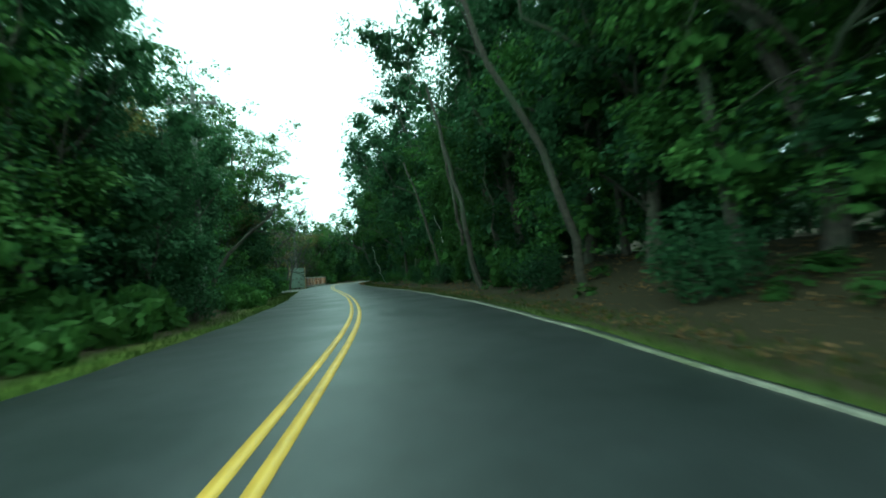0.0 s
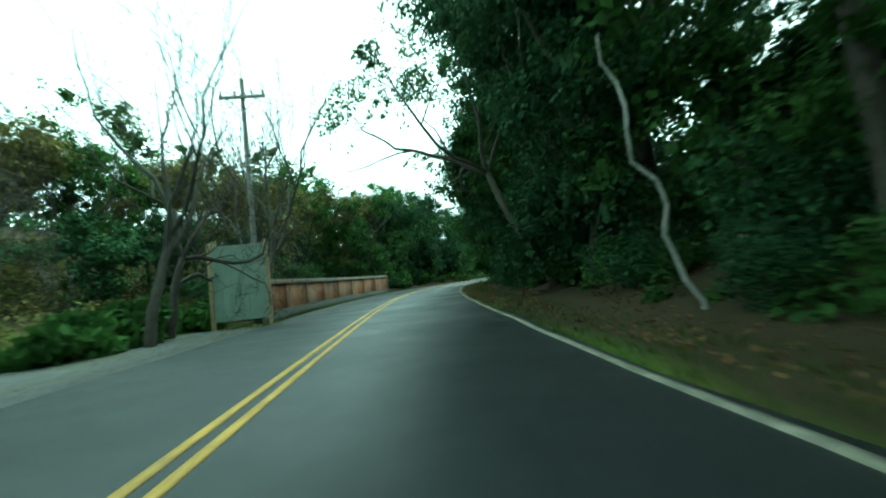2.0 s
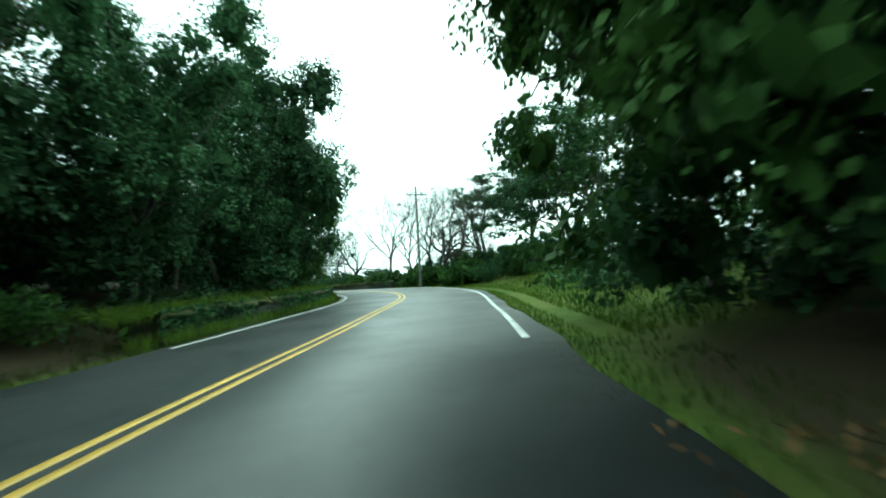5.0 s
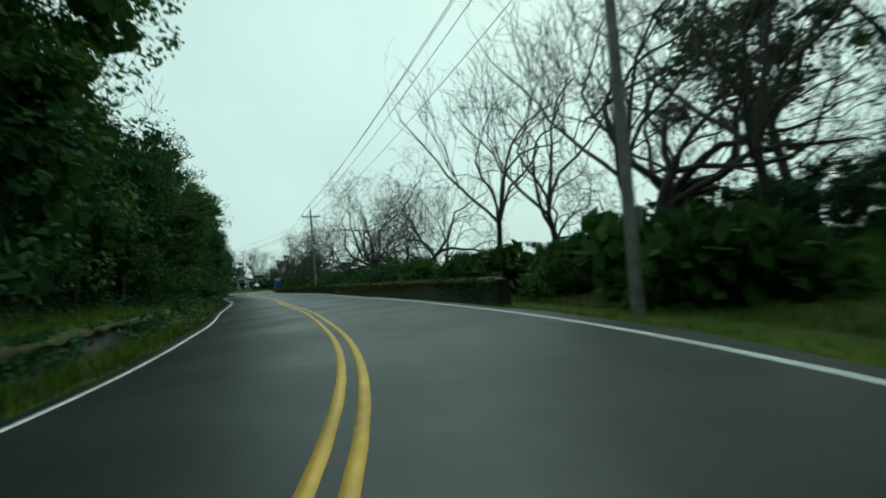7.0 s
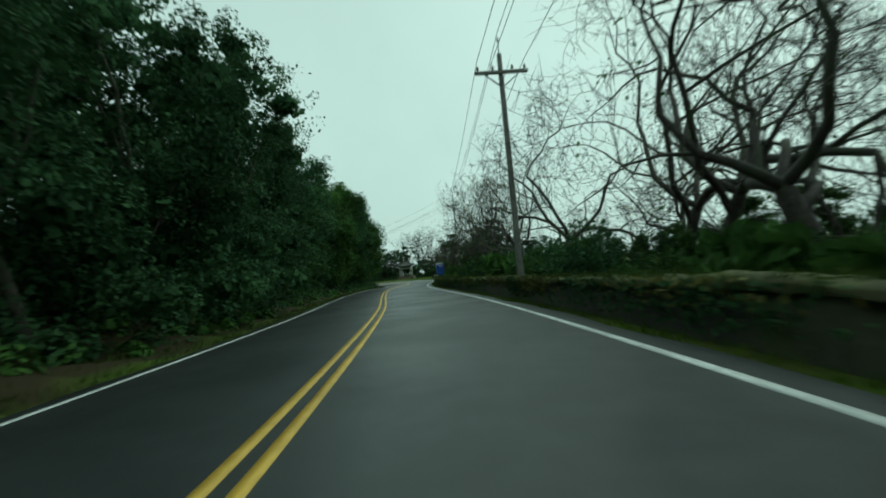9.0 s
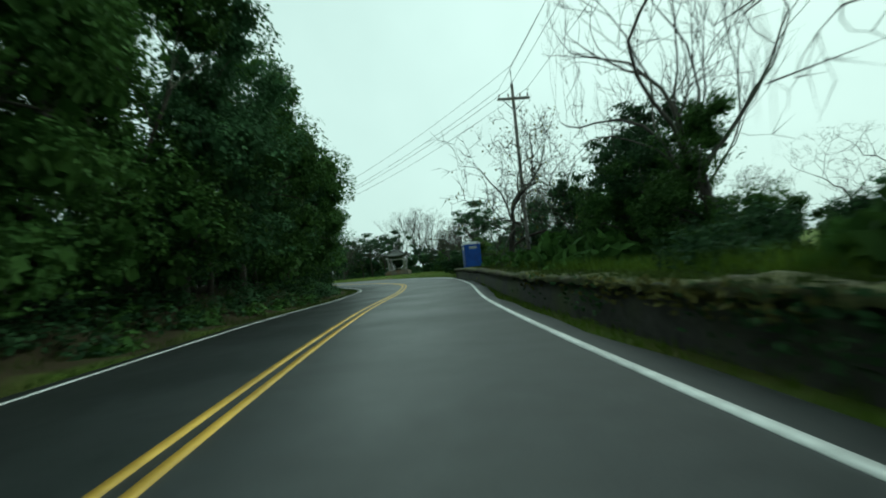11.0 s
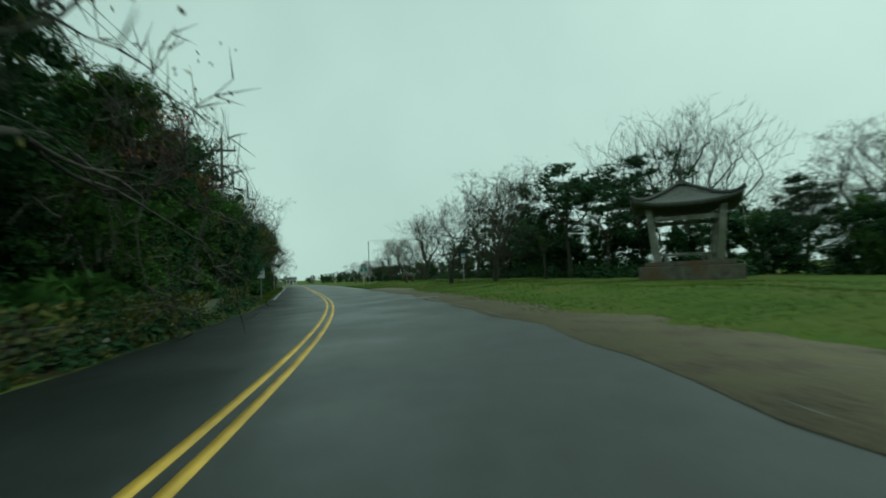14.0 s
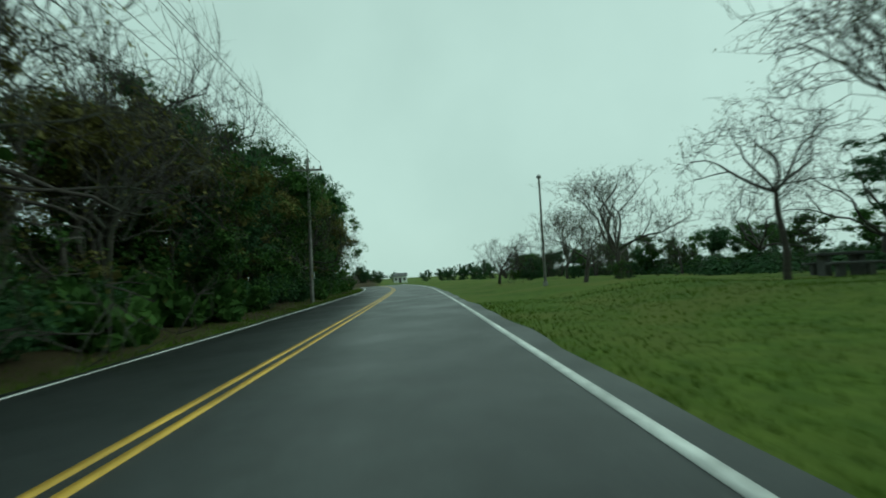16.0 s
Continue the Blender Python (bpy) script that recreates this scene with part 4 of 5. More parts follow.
thicket("undergrowth", "weeds and seedlings on the wooded bank", LEAF_MID, 0, 108, -6.0, -9.5, 150, 80, 65, 0.16, 0.7)
thicket("undergrowth", "leafy scrub beside the bend", LEAF, 98, 124, -7.0, -12, 110, 120, 66, 0.18, 1.5)
belt(edge, 257, 296, 7.9, 3.2, LEFT_TOPS, 0.5, 9.2)
belt(edge, 296, 376, 8.4, 4.6, LEFT_TOPS, 0.5, 9.2)
belt(olive, 294, 376, 7.4, 3.4, LEFT_TOPS, 0.6, 10.4)
belt(olive, 262, 294, 9.4, 4.2, LEFT_TOPS, 0.6, 10.4)
for s, n, size in ((254.0, 6.2, 0.8), (250.5, 6.3, 0.85), (256.6, 5.6, 0.58), (299.5, 5.7, 0.5), (302.6, 5.6, 0.46)):
    x, y, _ = along(s, n)
    edge.put(x, y, size, 30 * s, int(s) % 3, 0.05, 1.0 if size > 0.7 else 1.15)
row(bare, 300, 350, 7.6, 7, 0.6, (0.95, 1.2), kinds=(1, 2))
row(olive, 288, 372, 9.2, 5, 0.8, (0.9, 1.1), kinds=(0,))
row(deep, 258, 376, 12, 5, 1.5, (0.5, 0.65))
row(shrubs, 256, 376, 6.2, 2.5, 0.4, (0.7, 1.0))
row(bare, 262, 376, 9.5, 8, 0.8, (0.95, 1.15), kinds=(1,))
for x, y, size, kind in ((-19.5, 158.5, 1.5, 1), (-22.0, 164.0, 1.4, 1)):
    bare.put(x, y, size, pick.uniform(0, 360), kind)
x, y, _ = along(272.5, 7.6)
spreading.put(x, y, 0.9, 15, 0, 0.05, 1.1)
# right: bare trees and shrubs behind the verge and wall
row(bare, 149, 218, -10.8, 8.0, 0.8, (1.05, 1.35))
row(bare, 138, 150, -9.8, 3.6, 0.8, (0.9, 1.1), kinds=(1,))
for s, n, turn in ((206, -10.5, 200), (145.5, -10.8, 310)):
    x, y, _ = along(s, n)
    gnarled.put(x, y, 1.0, turn)
gnarled.put(-3.9, 175.4, 1.0, 60)
x, y, _ = along(238, -11.5)
gnarled.put(x, y, 0.9, 150)
row(bare, 150, 236, -16, 15, 2, (1.0, 1.2), kinds=(1, 2))
for s, n, size, k in ((137.5, -13.5, 1.1, 1), (134, -16, 1.15, 0), (131, -13.5, 1.1, 1), (127, -15, 1.1, 0), (226.5, -11.5, 0.6, 0)):
    x, y, _ = along(s, n)
    evergreen.put(x, y, size, 77 * s, k)
row(hedge, 114, 152, -16, 2.6, 1.0, (0.7, 0.95))
for k in range(14):
    hedge.put(13.6 + 0.9 * math.sin(k * 2.3), 124.5 + 1.8 * k, 0.68 + 0.12 * math.sin(k * 1.7), 70 * k, k)
for x, y, size, k in ((14.3, 133.8, 1.0, 1), (16.5, 143, 1.0, 0), (13.2, 147.4, 0.9, 0)):
    evergreen.put(x, y, size, 50 * y, k)
row(hedge, 122, 151, -11.8, 2.2, 0.4, (0.42, 0.56))
for k, (s, n, size) in enumerate(((131.5, -9.6, 0.62), (133.4, -9.2, 0.58), (135.2, -9.4, 0.64), (137.2, -8.9, 0.55), (139.4, -9.2, 0.6), (141.8, -9.0, 0.5))):
    x, y, _ = along(s, n)
    hedge.put(x, y, size, 57 * s, k)
row(hedge, 150, 238, -13.5, 3.0, 0.8, (0.55, 0.75))
row(hedge, 150, 238, -21, 3.4, 1.0, (0.6, 0.85))
row(edge, 219, 231, -10.4, 3.2, 0.4, (0.5, 0.62))
row(edge, 222, 237, -9.4, 3.2, 0.8, (0.42, 0.55))
x, y, _ = along(233, -6.6)
bare.put(x, y, 1.3, 20, 2)
row(shrubs, 134, 238, -6.9, 2.3, 0.5, (0.8, 1.2))
row(hedge, 150, 238, -9.5, 3.2, 0.8, (0.36, 0.52))
row(deep, 108, 134, -22, 5, 2, (0.7, 0.9))
row(hedge, 190, 238, -9.8, 6, 0.8, (0.55, 0.7))
# lawn trees and the far side of the park
round_tree.put(-30.6, 239.4, 1.2, 20, 0, 0.05, 0.82)
round_tree.put(-34.6, 244.4, 1.15, 140, 1, 0.05, 0.8)
row(hedge, 238, 284, -25, 2.3, 1.2, (0.46, 0.62))
row(hedge, 276, 372, -31, 2.4, 1.5, (0.4, 0.56))
thicket("undergrowth", "low bushes along the far edge of the lawn", LEAF, 240, 372, -24, -30, 260, 110, 67, 0.24, 1.8)
row(pines, 246, 330, -27, 8, 2, (0.75, 1.0))
row(bare, 238, 332, -33, 6, 3, (0.8, 1.05), kinds=(0, 2))
row(deep, 238, 400, -42, 7, 3, (0.3, 0.42))
for x, y, size, k in ((-42.5, 266.0, 0.45, 0), (-40.9, 264.6, 0.5, 1), (-39.4, 264.2, 0.5, 2), (-38.0, 263.8, 0.55, 0), (-36.6, 263.3, 0.5, 1), (-35.5, 262.8, 0.55, 2), (-34.4, 262.2, 0.5, 0), (-33.4, 261.6, 0.55, 1), (-32.4, 260.9, 0.5, 0), (-31.4, 260.1, 0.55, 2), (-30.4, 259.2, 0.5, 1), (-29.4, 258.0, 0.55, 0), (-28.4, 256.6, 0.5, 2), (-26.1, 234.5, 0.45, 0), (-24.9, 232.9, 0.5, 2), (-23.7, 232.0, 0.5, 1), (-22.7, 230.6, 0.5, 0), (-27.0, 236.6, 0.4, 1)):
    hedge.put(x, y, size, 61 * x, k)
for k, (x, y) in enumerate(((-40.4, 260.0), (-39.5, 257.4), (-38.3, 255.2), (-37.0, 253.6), (-35.6, 252.2), (-34.2, 250.6), (-32.8, 248.8), (-31.2, 246.8), (-29.8, 244.6), (-36.2, 255.6), (-33.6, 253.2))):
    hedge.put(x, y, 0.4 + 0.06 * math.sin(k * 2.1), 83 * k, k)
spreading.put(-37.4, 252.4, 0.66, 30, 1)
evergreen.put(-34.3, 255.5, 0.68, 200, 0)
evergreen.put(-31.0, 251.5, 0.62, 80, 1)
for x, y, size, k in ((-33.8, 252.4, 0.64, 1), (-35.4, 253.4, 0.62, 0), (-32.6, 250.0, 0.66, 2), (-30.8, 247.6, 0.6, 0)):
    hedge.put(x, y, size, 43 * y, k)
gnarled.put(-36.8, 265.6, 0.8, 40)
x, y, _ = along(275, 5.9)
spreading.put(x, y, 2.3, 80, 1, 0.05, 1.1)
for s, n, size in ((319, 6.8, 1.75), (327.5, 7.4, 1.3)):
    x, y, _ = along(s, n)
    spreading.put(x, y, size, 25 * s, 1, 0.05, 1.12)
for x, y, size, kind, tall in ((-71.9, 283.3, 1.32, 1, 0.9), (-70.3, 287.2, 1.2, 0, 0.9), (-74.6, 297.2, 1.1, 1, 1.0), (-82.4, 303.3, 1.15, 0, 1.15), (-86.6, 298.0, 0.98, 0, 0.95), (-89.9, 298.9, 0.85, 2, 1.05),
                               (-99.6, 303.2, 0.9, 1, 0.8), (-102.7, 311.5, 1.1, 0, 0.8), (-111.5, 308.8, 0.95, 1, 0.75), (-112, 318, 0.8, 0, 1.0), (-26.2, 245.3, 0.95, 0, 1.0), (-46.8, 291.0, 1.0, 0, 1.0), (-38, 262, 0.9, 0, 1.0), (-41.5, 275, 0.95, 1, 1.0)):
    spreading.put(x, y, size, pick.uniform(0, 360), kind, 0.05, tall)
for x, y, size, kind in ((-61.2, 304.0, 1.6, 1), (-58.3, 306, 1.7, 1), (-64.2, 303, 1.45, 1), (-55.5, 307, 1.5, 1), (-47, 295, 1.0, 2)):
    bare.put(x, y, size, pick.uniform(0, 360), kind)
for x, y, size, kind in ((-68.4, 292.6, 0.62, 1), (-65.6, 291.8, 0.78, 0), (-62.6, 292.0, 0.85, 1), (-60.5, 294.6, 0.8, 0), (-52.6, 296.7, 0.55, 1), (-50.0, 296.2, 0.55, 0), (-48.0, 293.2, 0.5, 1), (-79.0, 307.5, 0.75, 0), (-75.5, 305, 0.8, 1), (-86.8, 306.6, 0.5, 1), (-83.6, 308.4, 0.62, 0), (-89.0, 309.5, 0.45, 0)):
    evergreen.put(x, y, size, pick.uniform(0, 360), kind)
thicket("undergrowth", "low bushes behind the lawn trees", LEAF, 288, 345, -20, -23, 90, 120, 68, 0.22, 1.7)
for x, y, size in ((-166, 325, 0.6), (-171.6, 327.6, 0.6), (-177, 333, 0.6), (-182.7, 337.8, 0.6), (-188.8, 346.4, 0.6), (-180, 350, 0.6), (-171, 348.2, 0.6), (-164.1, 345.8, 0.6), (-156, 342, 0.6), (-148, 338, 0.6), (-140, 333, 0.6)):
    deep.put(x, y, size, pick.uniform(0, 360), 0, 0.6)
for k in range(26):
    a = radians(51 - 1.9 * k)
    d = 112 + 9 * (k % 3)
    deep.put(-85.65 - math.sin(a) * d - 6, 283.5 + math.cos(a) * d + 2, 0.5 + 0.09 * math.sin(k * 2.7), 70 * k, k, 0.4)
row(bare, 335, 372, -22, 9, 4, (0.55, 0.8), kinds=(0, 2))
for x, y in ((-134, 338), (-131, 335), (-129, 332), (-126, 329), (-123, 326), (-120, 323), (-137, 341)):
    hedge.put(x, y, 0.55, 17 * x, int(-x) % 3)
row(hedge, 340, 372, -14, 5, 3, (0.25, 0.35))
row(deep, 5, 25, -13.0, 3.6, 0.6, (1.4, 1.65))
row(hedge, 338, 420, -27, 2.6, 1.5, (0.8, 1.05))
row(hedge, 300, 328, -25, 2.0, 1.2, (0.95, 1.25))
row(hedge, 264, 300, -27, 2.2, 1.2, (0.85, 1.1))
row(bare, 350, 420, -24, 7, 2, (0.5, 0.65), kinds=(0, 2))
for s, n, size in ((293.0, 8.4, 1.1), (290.8, 8.2, 0.9), (295.0, 9.6, 1.1), (296.6, 11.4, 1.16)):
    x, y, _ = along(s, n)
    red.put(x, y, size, pick.uniform(0, 360))


# ---- blue portable toilet behind the wall's end ----
def portable_toilet():
    root = tagged(new("portable_toilet"), "blue plastic portable toilet with a pale roof, behind the stone wall", "portable toilet")
    blue = mat("blue_plastic", (0.008, 0.055, 0.30), (0.016, 0.09, 0.46), 2.0, 0.45, 0.1, vary=0)
    pale = mat("pale_plastic", (0.45, 0.48, 0.5), (0.62, 0.65, 0.66), 3, 0.5, 0.1)
    w, h = 0.58, 2.2
    bm = bmesh.new()
    box(bm, -w, w, -w, w, 0.12, h, bevel=0.03)
    for k in range(5):
        x = -0.42 + 0.21 * k
        for a in ((x - 0.035, x + 0.035, -w - 0.018, -w - 0.001), (x - 0.035, x + 0.035, w + 0.001, w + 0.018)):
            rb = bmesh.new()
            box(rb, *a, 0.25, 1.72)
            part("rib", rb, blue, root)
    part("body", bm, blue, root)
    bm = bmesh.new()
    box(bm, -w - 0.04, w + 0.04, -w - 0.04, w + 0.04, h, h + 0.07, bevel=0.03)
    box(bm, -w + 0.1, w - 0.1, -w + 0.1, w - 0.1, h + 0.05, h + 0.16, bevel=0.05)
    part("roof", bm, pale, root, "pale translucent plastic roof")
    bm = bmesh.new()
    box(bm, -w - 0.05, w + 0.05, -w - 0.05, w + 0.05, 0, 0.12, bevel=0.02)
    part("base", bm, WIRE, root, "dark skid base")
    for m in (pose(0, 0, 0), pose(0, 0, 0, 0, 0, -90)):
        bm = bmesh.new()
        box(bm, -0.24, 0.3, -w - 0.012, -w - 0.002, 1.9, 2.07, m)
        vent = part("vent_panel", bm, pale, root, "pale vent panel near the roof")
        for k in range(3):
            bm = bmesh.new()
            box(bm, -0.2, 0.26, -w - 0.022, -w - 0.013, 1.925 + k * 0.045, 1.942 + k * 0.045, m)
            part("slat", bm, METAL, vent)
    bm = bmesh.new()
    box(bm, -w - 0.03, -w - 0.003, -0.4, 0.4, 0.2, 1.85, bevel=0.01)
    door = part("door", bm, blue, root)
    bm = bmesh.new()
    box(bm, -w - 0.06, -w - 0.03, 0.25, 0.33, 0.95, 1.15, bevel=0.01)
    part("handle", bm, METAL, door)
    return root


toilet = portable_toilet()
toilet.matrix_basis = pose(*along(238.4, -5.12)[:2], 0.02, 0, 0, float(along(238.4, -5.12)[2])) @ Matrix.Diagonal((1.0, 1.0, 1.1, 1))


# ---- park pavilion ----
def pavilion():
    root = tagged(new("pavilion"), "open park pavilion with slanting pale posts and a dark upswept roof", "pavilion")
    tile = mat("dark_roof_tile", (0.03, 0.033, 0.03), (0.075, 0.08, 0.07), 5, 0.7, 0.6)
    bm = bmesh.new()
    box(bm, -2.9, 2.9, -2.9, 2.9, -0.8, 0.12, bevel=0.04)
    box(bm, -2.5, 2.5, -2.5, 2.5, 0.12, 0.36, bevel=0.04)
    part("platform", bm, POST, root, "dark stained concrete platform")
    for sx in (-1, 1):
        for sy in (-1, 1):
            bm = bmesh.new()
            v = box(bm, -0.22, 0.22, -0.22, 0.22, 0.36, 3.1, bevel=0.04)
            for p in bm.verts:
                u = (p.co.z - 0.36) / 2.74
                p.co.x, p.co.y = p.co.x * (1.15 - 0.3 * u) + sx * (1.75 + 0.35 * u), p.co.y * (1.15 - 0.3 * u) + sy * (1.75 + 0.35 * u)
            part("post", bm, CONCRETE, root)
    for k in range(4):
        bm = bmesh.new()
        box(bm, -2.1, 2.1, -2.12, -1.92, 2.45, 2.68, pose(0, 0, 0, 0, 0, 90 * k), bevel=0.02)
        part("beam", bm, CONCRETE, root)
        bm = bmesh.new()
        box(bm, -1.6, 1.6, -1.95, -1.6, 0.68, 0.78, pose(0, 0, 0, 0, 0, 90 * k), bevel=0.02)
        bench = part("bench", bm, CONCRETE, root)
        for x in (-1.2, 1.2):
            bm = bmesh.new()
            box(bm, x - 0.1, x + 0.1, -1.9, -1.65, 0.36, 0.68, pose(0, 0, 0, 0, 0, 90 * k))
            part("bench_leg", bm, CONCRETE, bench)
    n = 13
    g = np.linspace(-1, 1, n)
    top, under = [], []
    for b in g:
        for a in g:
            m, cdiag = max(abs(a), abs(b)), abs(a * b)
            z = 3.25 + 1.35 * (1 - m) ** 1.35 + 0.42 * cdiag ** 3
            top.append((a * 3.15, b * 3.15, z))
            under.append((a * 3.05, b * 3.05, z - 0.2))
    v = top + under
    q = []
    for j in range(n - 1):
        for i in range(n - 1):
            k = j * n + i
            q += [(k, k + 1, k + n + 1, k + n), (n * n + k + n, n * n + k + n + 1, n * n + k + 1, n * n + k)]
    rim = [(i, i + 1) for i in range(n - 1)] + [(k * n + n - 1, (k + 1) * n + n - 1) for k in range(n - 1)] + [(n * n - 1 - i, n * n - 2 - i) for i in range(n - 1)] + [((k + 1) * n, k * n) for k in range(n - 1)]
    q += [(a, a + n * n, b + n * n, b) for a, b in rim]
    roof = part_mesh("roof", fast_mesh("roof", v, q, tile, True), root)
    for k in range(4):
        pts = [(a * 3.15, a * 3.15, 3.33 + 1.35 * (1 - a) ** 1.35 + 0.42 * a ** 6) for a in np.linspace(0.05, 1.0, 10)]
        tv, tq = tube(pts, np.linspace(0.1, 0.13, 10), 6)
        ridge = part_mesh("ridge", fast_mesh("ridge", tv, tq, tile), roof)
        ridge.matrix_basis = pose(0, 0, 0, 0, 0, 90 * k)
    bm = bmesh.new()
    cyl(bm, 0.42, 0.3, 4.5, 4.72, 8)
    cyl(bm, 0.16, 0.11, 4.7, 5.1, 8)
    bmesh.ops.create_uvsphere(bm, u_segments=10, v_segments=7, radius=0.2, matrix=Matrix.Translation((0, 0, 5.2)))
    cyl(bm, 0.1, 0.02, 5.3, 6.1, 8)
    part("finial", bm, tile, roof)
    return root


pav = pavilion()
pav.matrix_basis = pose(-55.2, 280.9, 0.95, 0, 0, 12) @ Matrix.Diagonal((0.76, 0.76, 0.95, 1))


# ---- signs ----
def sign(name, label, board_label, colour, w, h, top, trim=None, n_bars=3):
    root = tagged(new(name), label, "sign")
    bm = bmesh.new()
    cyl(bm, 0.035, 0.035, -0.4, top, 10)
    part("post", bm, METAL, root)
    bm = bmesh.new()
    box(bm, -w / 2, w / 2, -0.06, -0.035, top - h, top, bevel=0.008)
    board = part("board", bm, colour, root, board_label)
    if trim:
        bm = bmesh.new()
        box(bm, -w / 2 + 0.01, w / 2 - 0.01, -0.066, -0.0605, top - 0.12, top - 0.01)
        part("header", bm, trim, board)
    for k in range(n_bars):
        bm = bmesh.new()
        box(bm, -w * 0.36, w * (0.36 - 0.08 * (k % 2)), -0.0665, -0.0605, top - 0.26 - 0.14 * k, top - 0.22 - 0.14 * k)
        part("text_bar", bm, METAL if trim else WHITE, board)
    for z in (top - h * 0.2, top - h * 0.8):
        bm = bmesh.new()
        box(bm, -0.05, 0.05, -0.036, 0.045, z - 0.02, z + 0.02)
        part("clamp", bm, METAL, root)
    return root


BOARD = mat("white_sign_board", (0.50, 0.54, 0.53), (0.62, 0.66, 0.65), 3, 0.5, 0.05)
SKYBLUE = mat("blue_sign_header", (0.05, 0.25, 0.5), (0.08, 0.35, 0.6), 3, 0.5, 0)
TEAL = mat("green_sign_face", (0.0, 0.15, 0.10), (0.0, 0.21, 0.15), 3, 0.4, 0)
bus = sign("bus_stop_sign", "white stop sign with a blue header on a thin post", "white board with a blue header", BOARD, 0.5, 0.7, 2.35, SKYBLUE, 0)
bus.matrix_basis = pose(-82.0, 273.4, gh(-82.0, 273.4), 0, 0, 62)
bus2 = sign("bus_stop_sign", "narrow white stop sign on a tall post by the lawn", "narrow white board with a blue header", BOARD, 0.3, 0.75, 2.2, SKYBLUE, 0)
bus2.matrix_basis = pose(-70.5, 283.0, gh(-70.5, 283.0), 0, 0, 60)
shield = sign("route_sign", "green road-number sign on a grey post in the grass", "green sign face with a pale badge", TEAL, 0.6, 0.34, 2.02, None, 0)
shield.matrix_basis = pose(-85.65, 286.9, gh(-85.65, 286.9), 0, 0, 50)
bm = bmesh.new()
cyl(bm, 0.1, 0.1, -0.004, 0.004, 5, pose(0, -0.067, 1.85, 90, 0, 0))
part("badge", bm, BOARD, [c for c in shield.children if c.name.startswith("board")][0], "small pale badge")
bm = bmesh.new()
box(bm, -0.24, 0.2, 0.03, 0.045, 2.06, 2.44, bevel=0.006)
part("plate", bm, METAL, shield, "bare grey back of a second sign")
bm = bmesh.new()
cyl(bm, 0.03, 0.03, 1.98, 2.5, 8)
part("post_top", bm, METAL, shield)


# ---- lawn statue: one plain mesh ----
def statue():
    tex = mat("weathered_bronze", (0.05, 0.05, 0.04), (0.12, 0.11, 0.085), 3, 0.7, 0.5)
    bm = bmesh.new()

    def blob(x, z, rx, ry, rz, turn=0):
        bmesh.ops.create_uvsphere(bm, u_segments=16, v_segments=10, radius=1, matrix=Matrix.Translation((x, 0, z)) @ pose(0, 0, 0, 0, turn, 0) @ Matrix.Diagonal((rx, ry, rz, 1)))

    blob(0.15, 1.05, 1.05, 0.5, 0.52)
    blob(-0.75, 1.2, 0.62, 0.48, 0.62)
    blob(-1.3, 1.0, 0.42, 0.3, 0.45, 25)
    blob(-1.5, 0.62, 0.2, 0.2, 0.42, 10)
    for x, y in ((-0.85, 0.25), (-0.6, -0.25), (0.75, 0.25), (0.95, -0.25)):
        cyl(bm, 0.17, 0.22, -0.1, 0.85, 10, Matrix.Translation((x, y, 0)))
    me = bpy.data.meshes.new("lawn_statue")
    bm.to_mesh(me)
    bm.free()
    me.materials.append(tex)
    for p in me.polygons:
        p.use_smooth = True
    return tagged(new("lawn_statue", me), "large dark weathered four-legged statue on the lawn", "statue")


st = statue()
st.matrix_basis = pose(-82.9, 290.8, gh(-82.9, 290.8), 0, 0, 40) @ Matrix.Diagonal((0.44, 0.44, 0.62, 1))


# ---- small white house beyond the end of the road ----
def small_house():
    root = tagged(new("small_house"), "small white house with a dark roof far beyond the road", "house")
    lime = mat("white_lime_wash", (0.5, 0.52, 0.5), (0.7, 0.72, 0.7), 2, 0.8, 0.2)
    slate = mat("grey_slate_roof", (0.07, 0.075, 0.075), (0.14, 0.145, 0.145), 4, 0.8, 0.4)
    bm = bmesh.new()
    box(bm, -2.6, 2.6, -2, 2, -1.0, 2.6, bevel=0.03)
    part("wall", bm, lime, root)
    bm = bmesh.new()
    vs = [bm.verts.new(p) for p in ((-2.9, -2.4, 2.5), (2.9, -2.4, 2.5), (2.9, 2.4, 2.5), (-2.9, 2.4, 2.5), (-2.9, 0, 3.9), (2.9, 0, 3.9))]
    for f in ((0, 1, 5, 4), (2, 3, 4, 5), (0, 4, 3), (1, 2, 5), (3, 2, 1, 0)):
        bm.faces.new([vs[k] for k in f])
    part("roof", bm, slate, root)
    bm = bmesh.new()
    box(bm, -0.5, 0.5, -2.06, -2.01, -0.2, 1.9, bevel=0.01)
    part("door", bm, TIMBER_DARK, root)
    for x in (-1.7, 1.7):
        bm = bmesh.new()
        box(bm, x - 0.45, x + 0.45, -2.06, -2.01, 0.8, 1.8, bevel=0.01)
        part("window", bm, TIMBER_DARK, root, "dark window")
    return root


TIMBER_DARK = mat("dark_opening", (0.02, 0.02, 0.02), (0.05, 0.05, 0.05), 3, 0.3, 0.1)
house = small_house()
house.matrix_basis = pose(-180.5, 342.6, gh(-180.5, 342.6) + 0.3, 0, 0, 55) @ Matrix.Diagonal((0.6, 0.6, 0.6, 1))


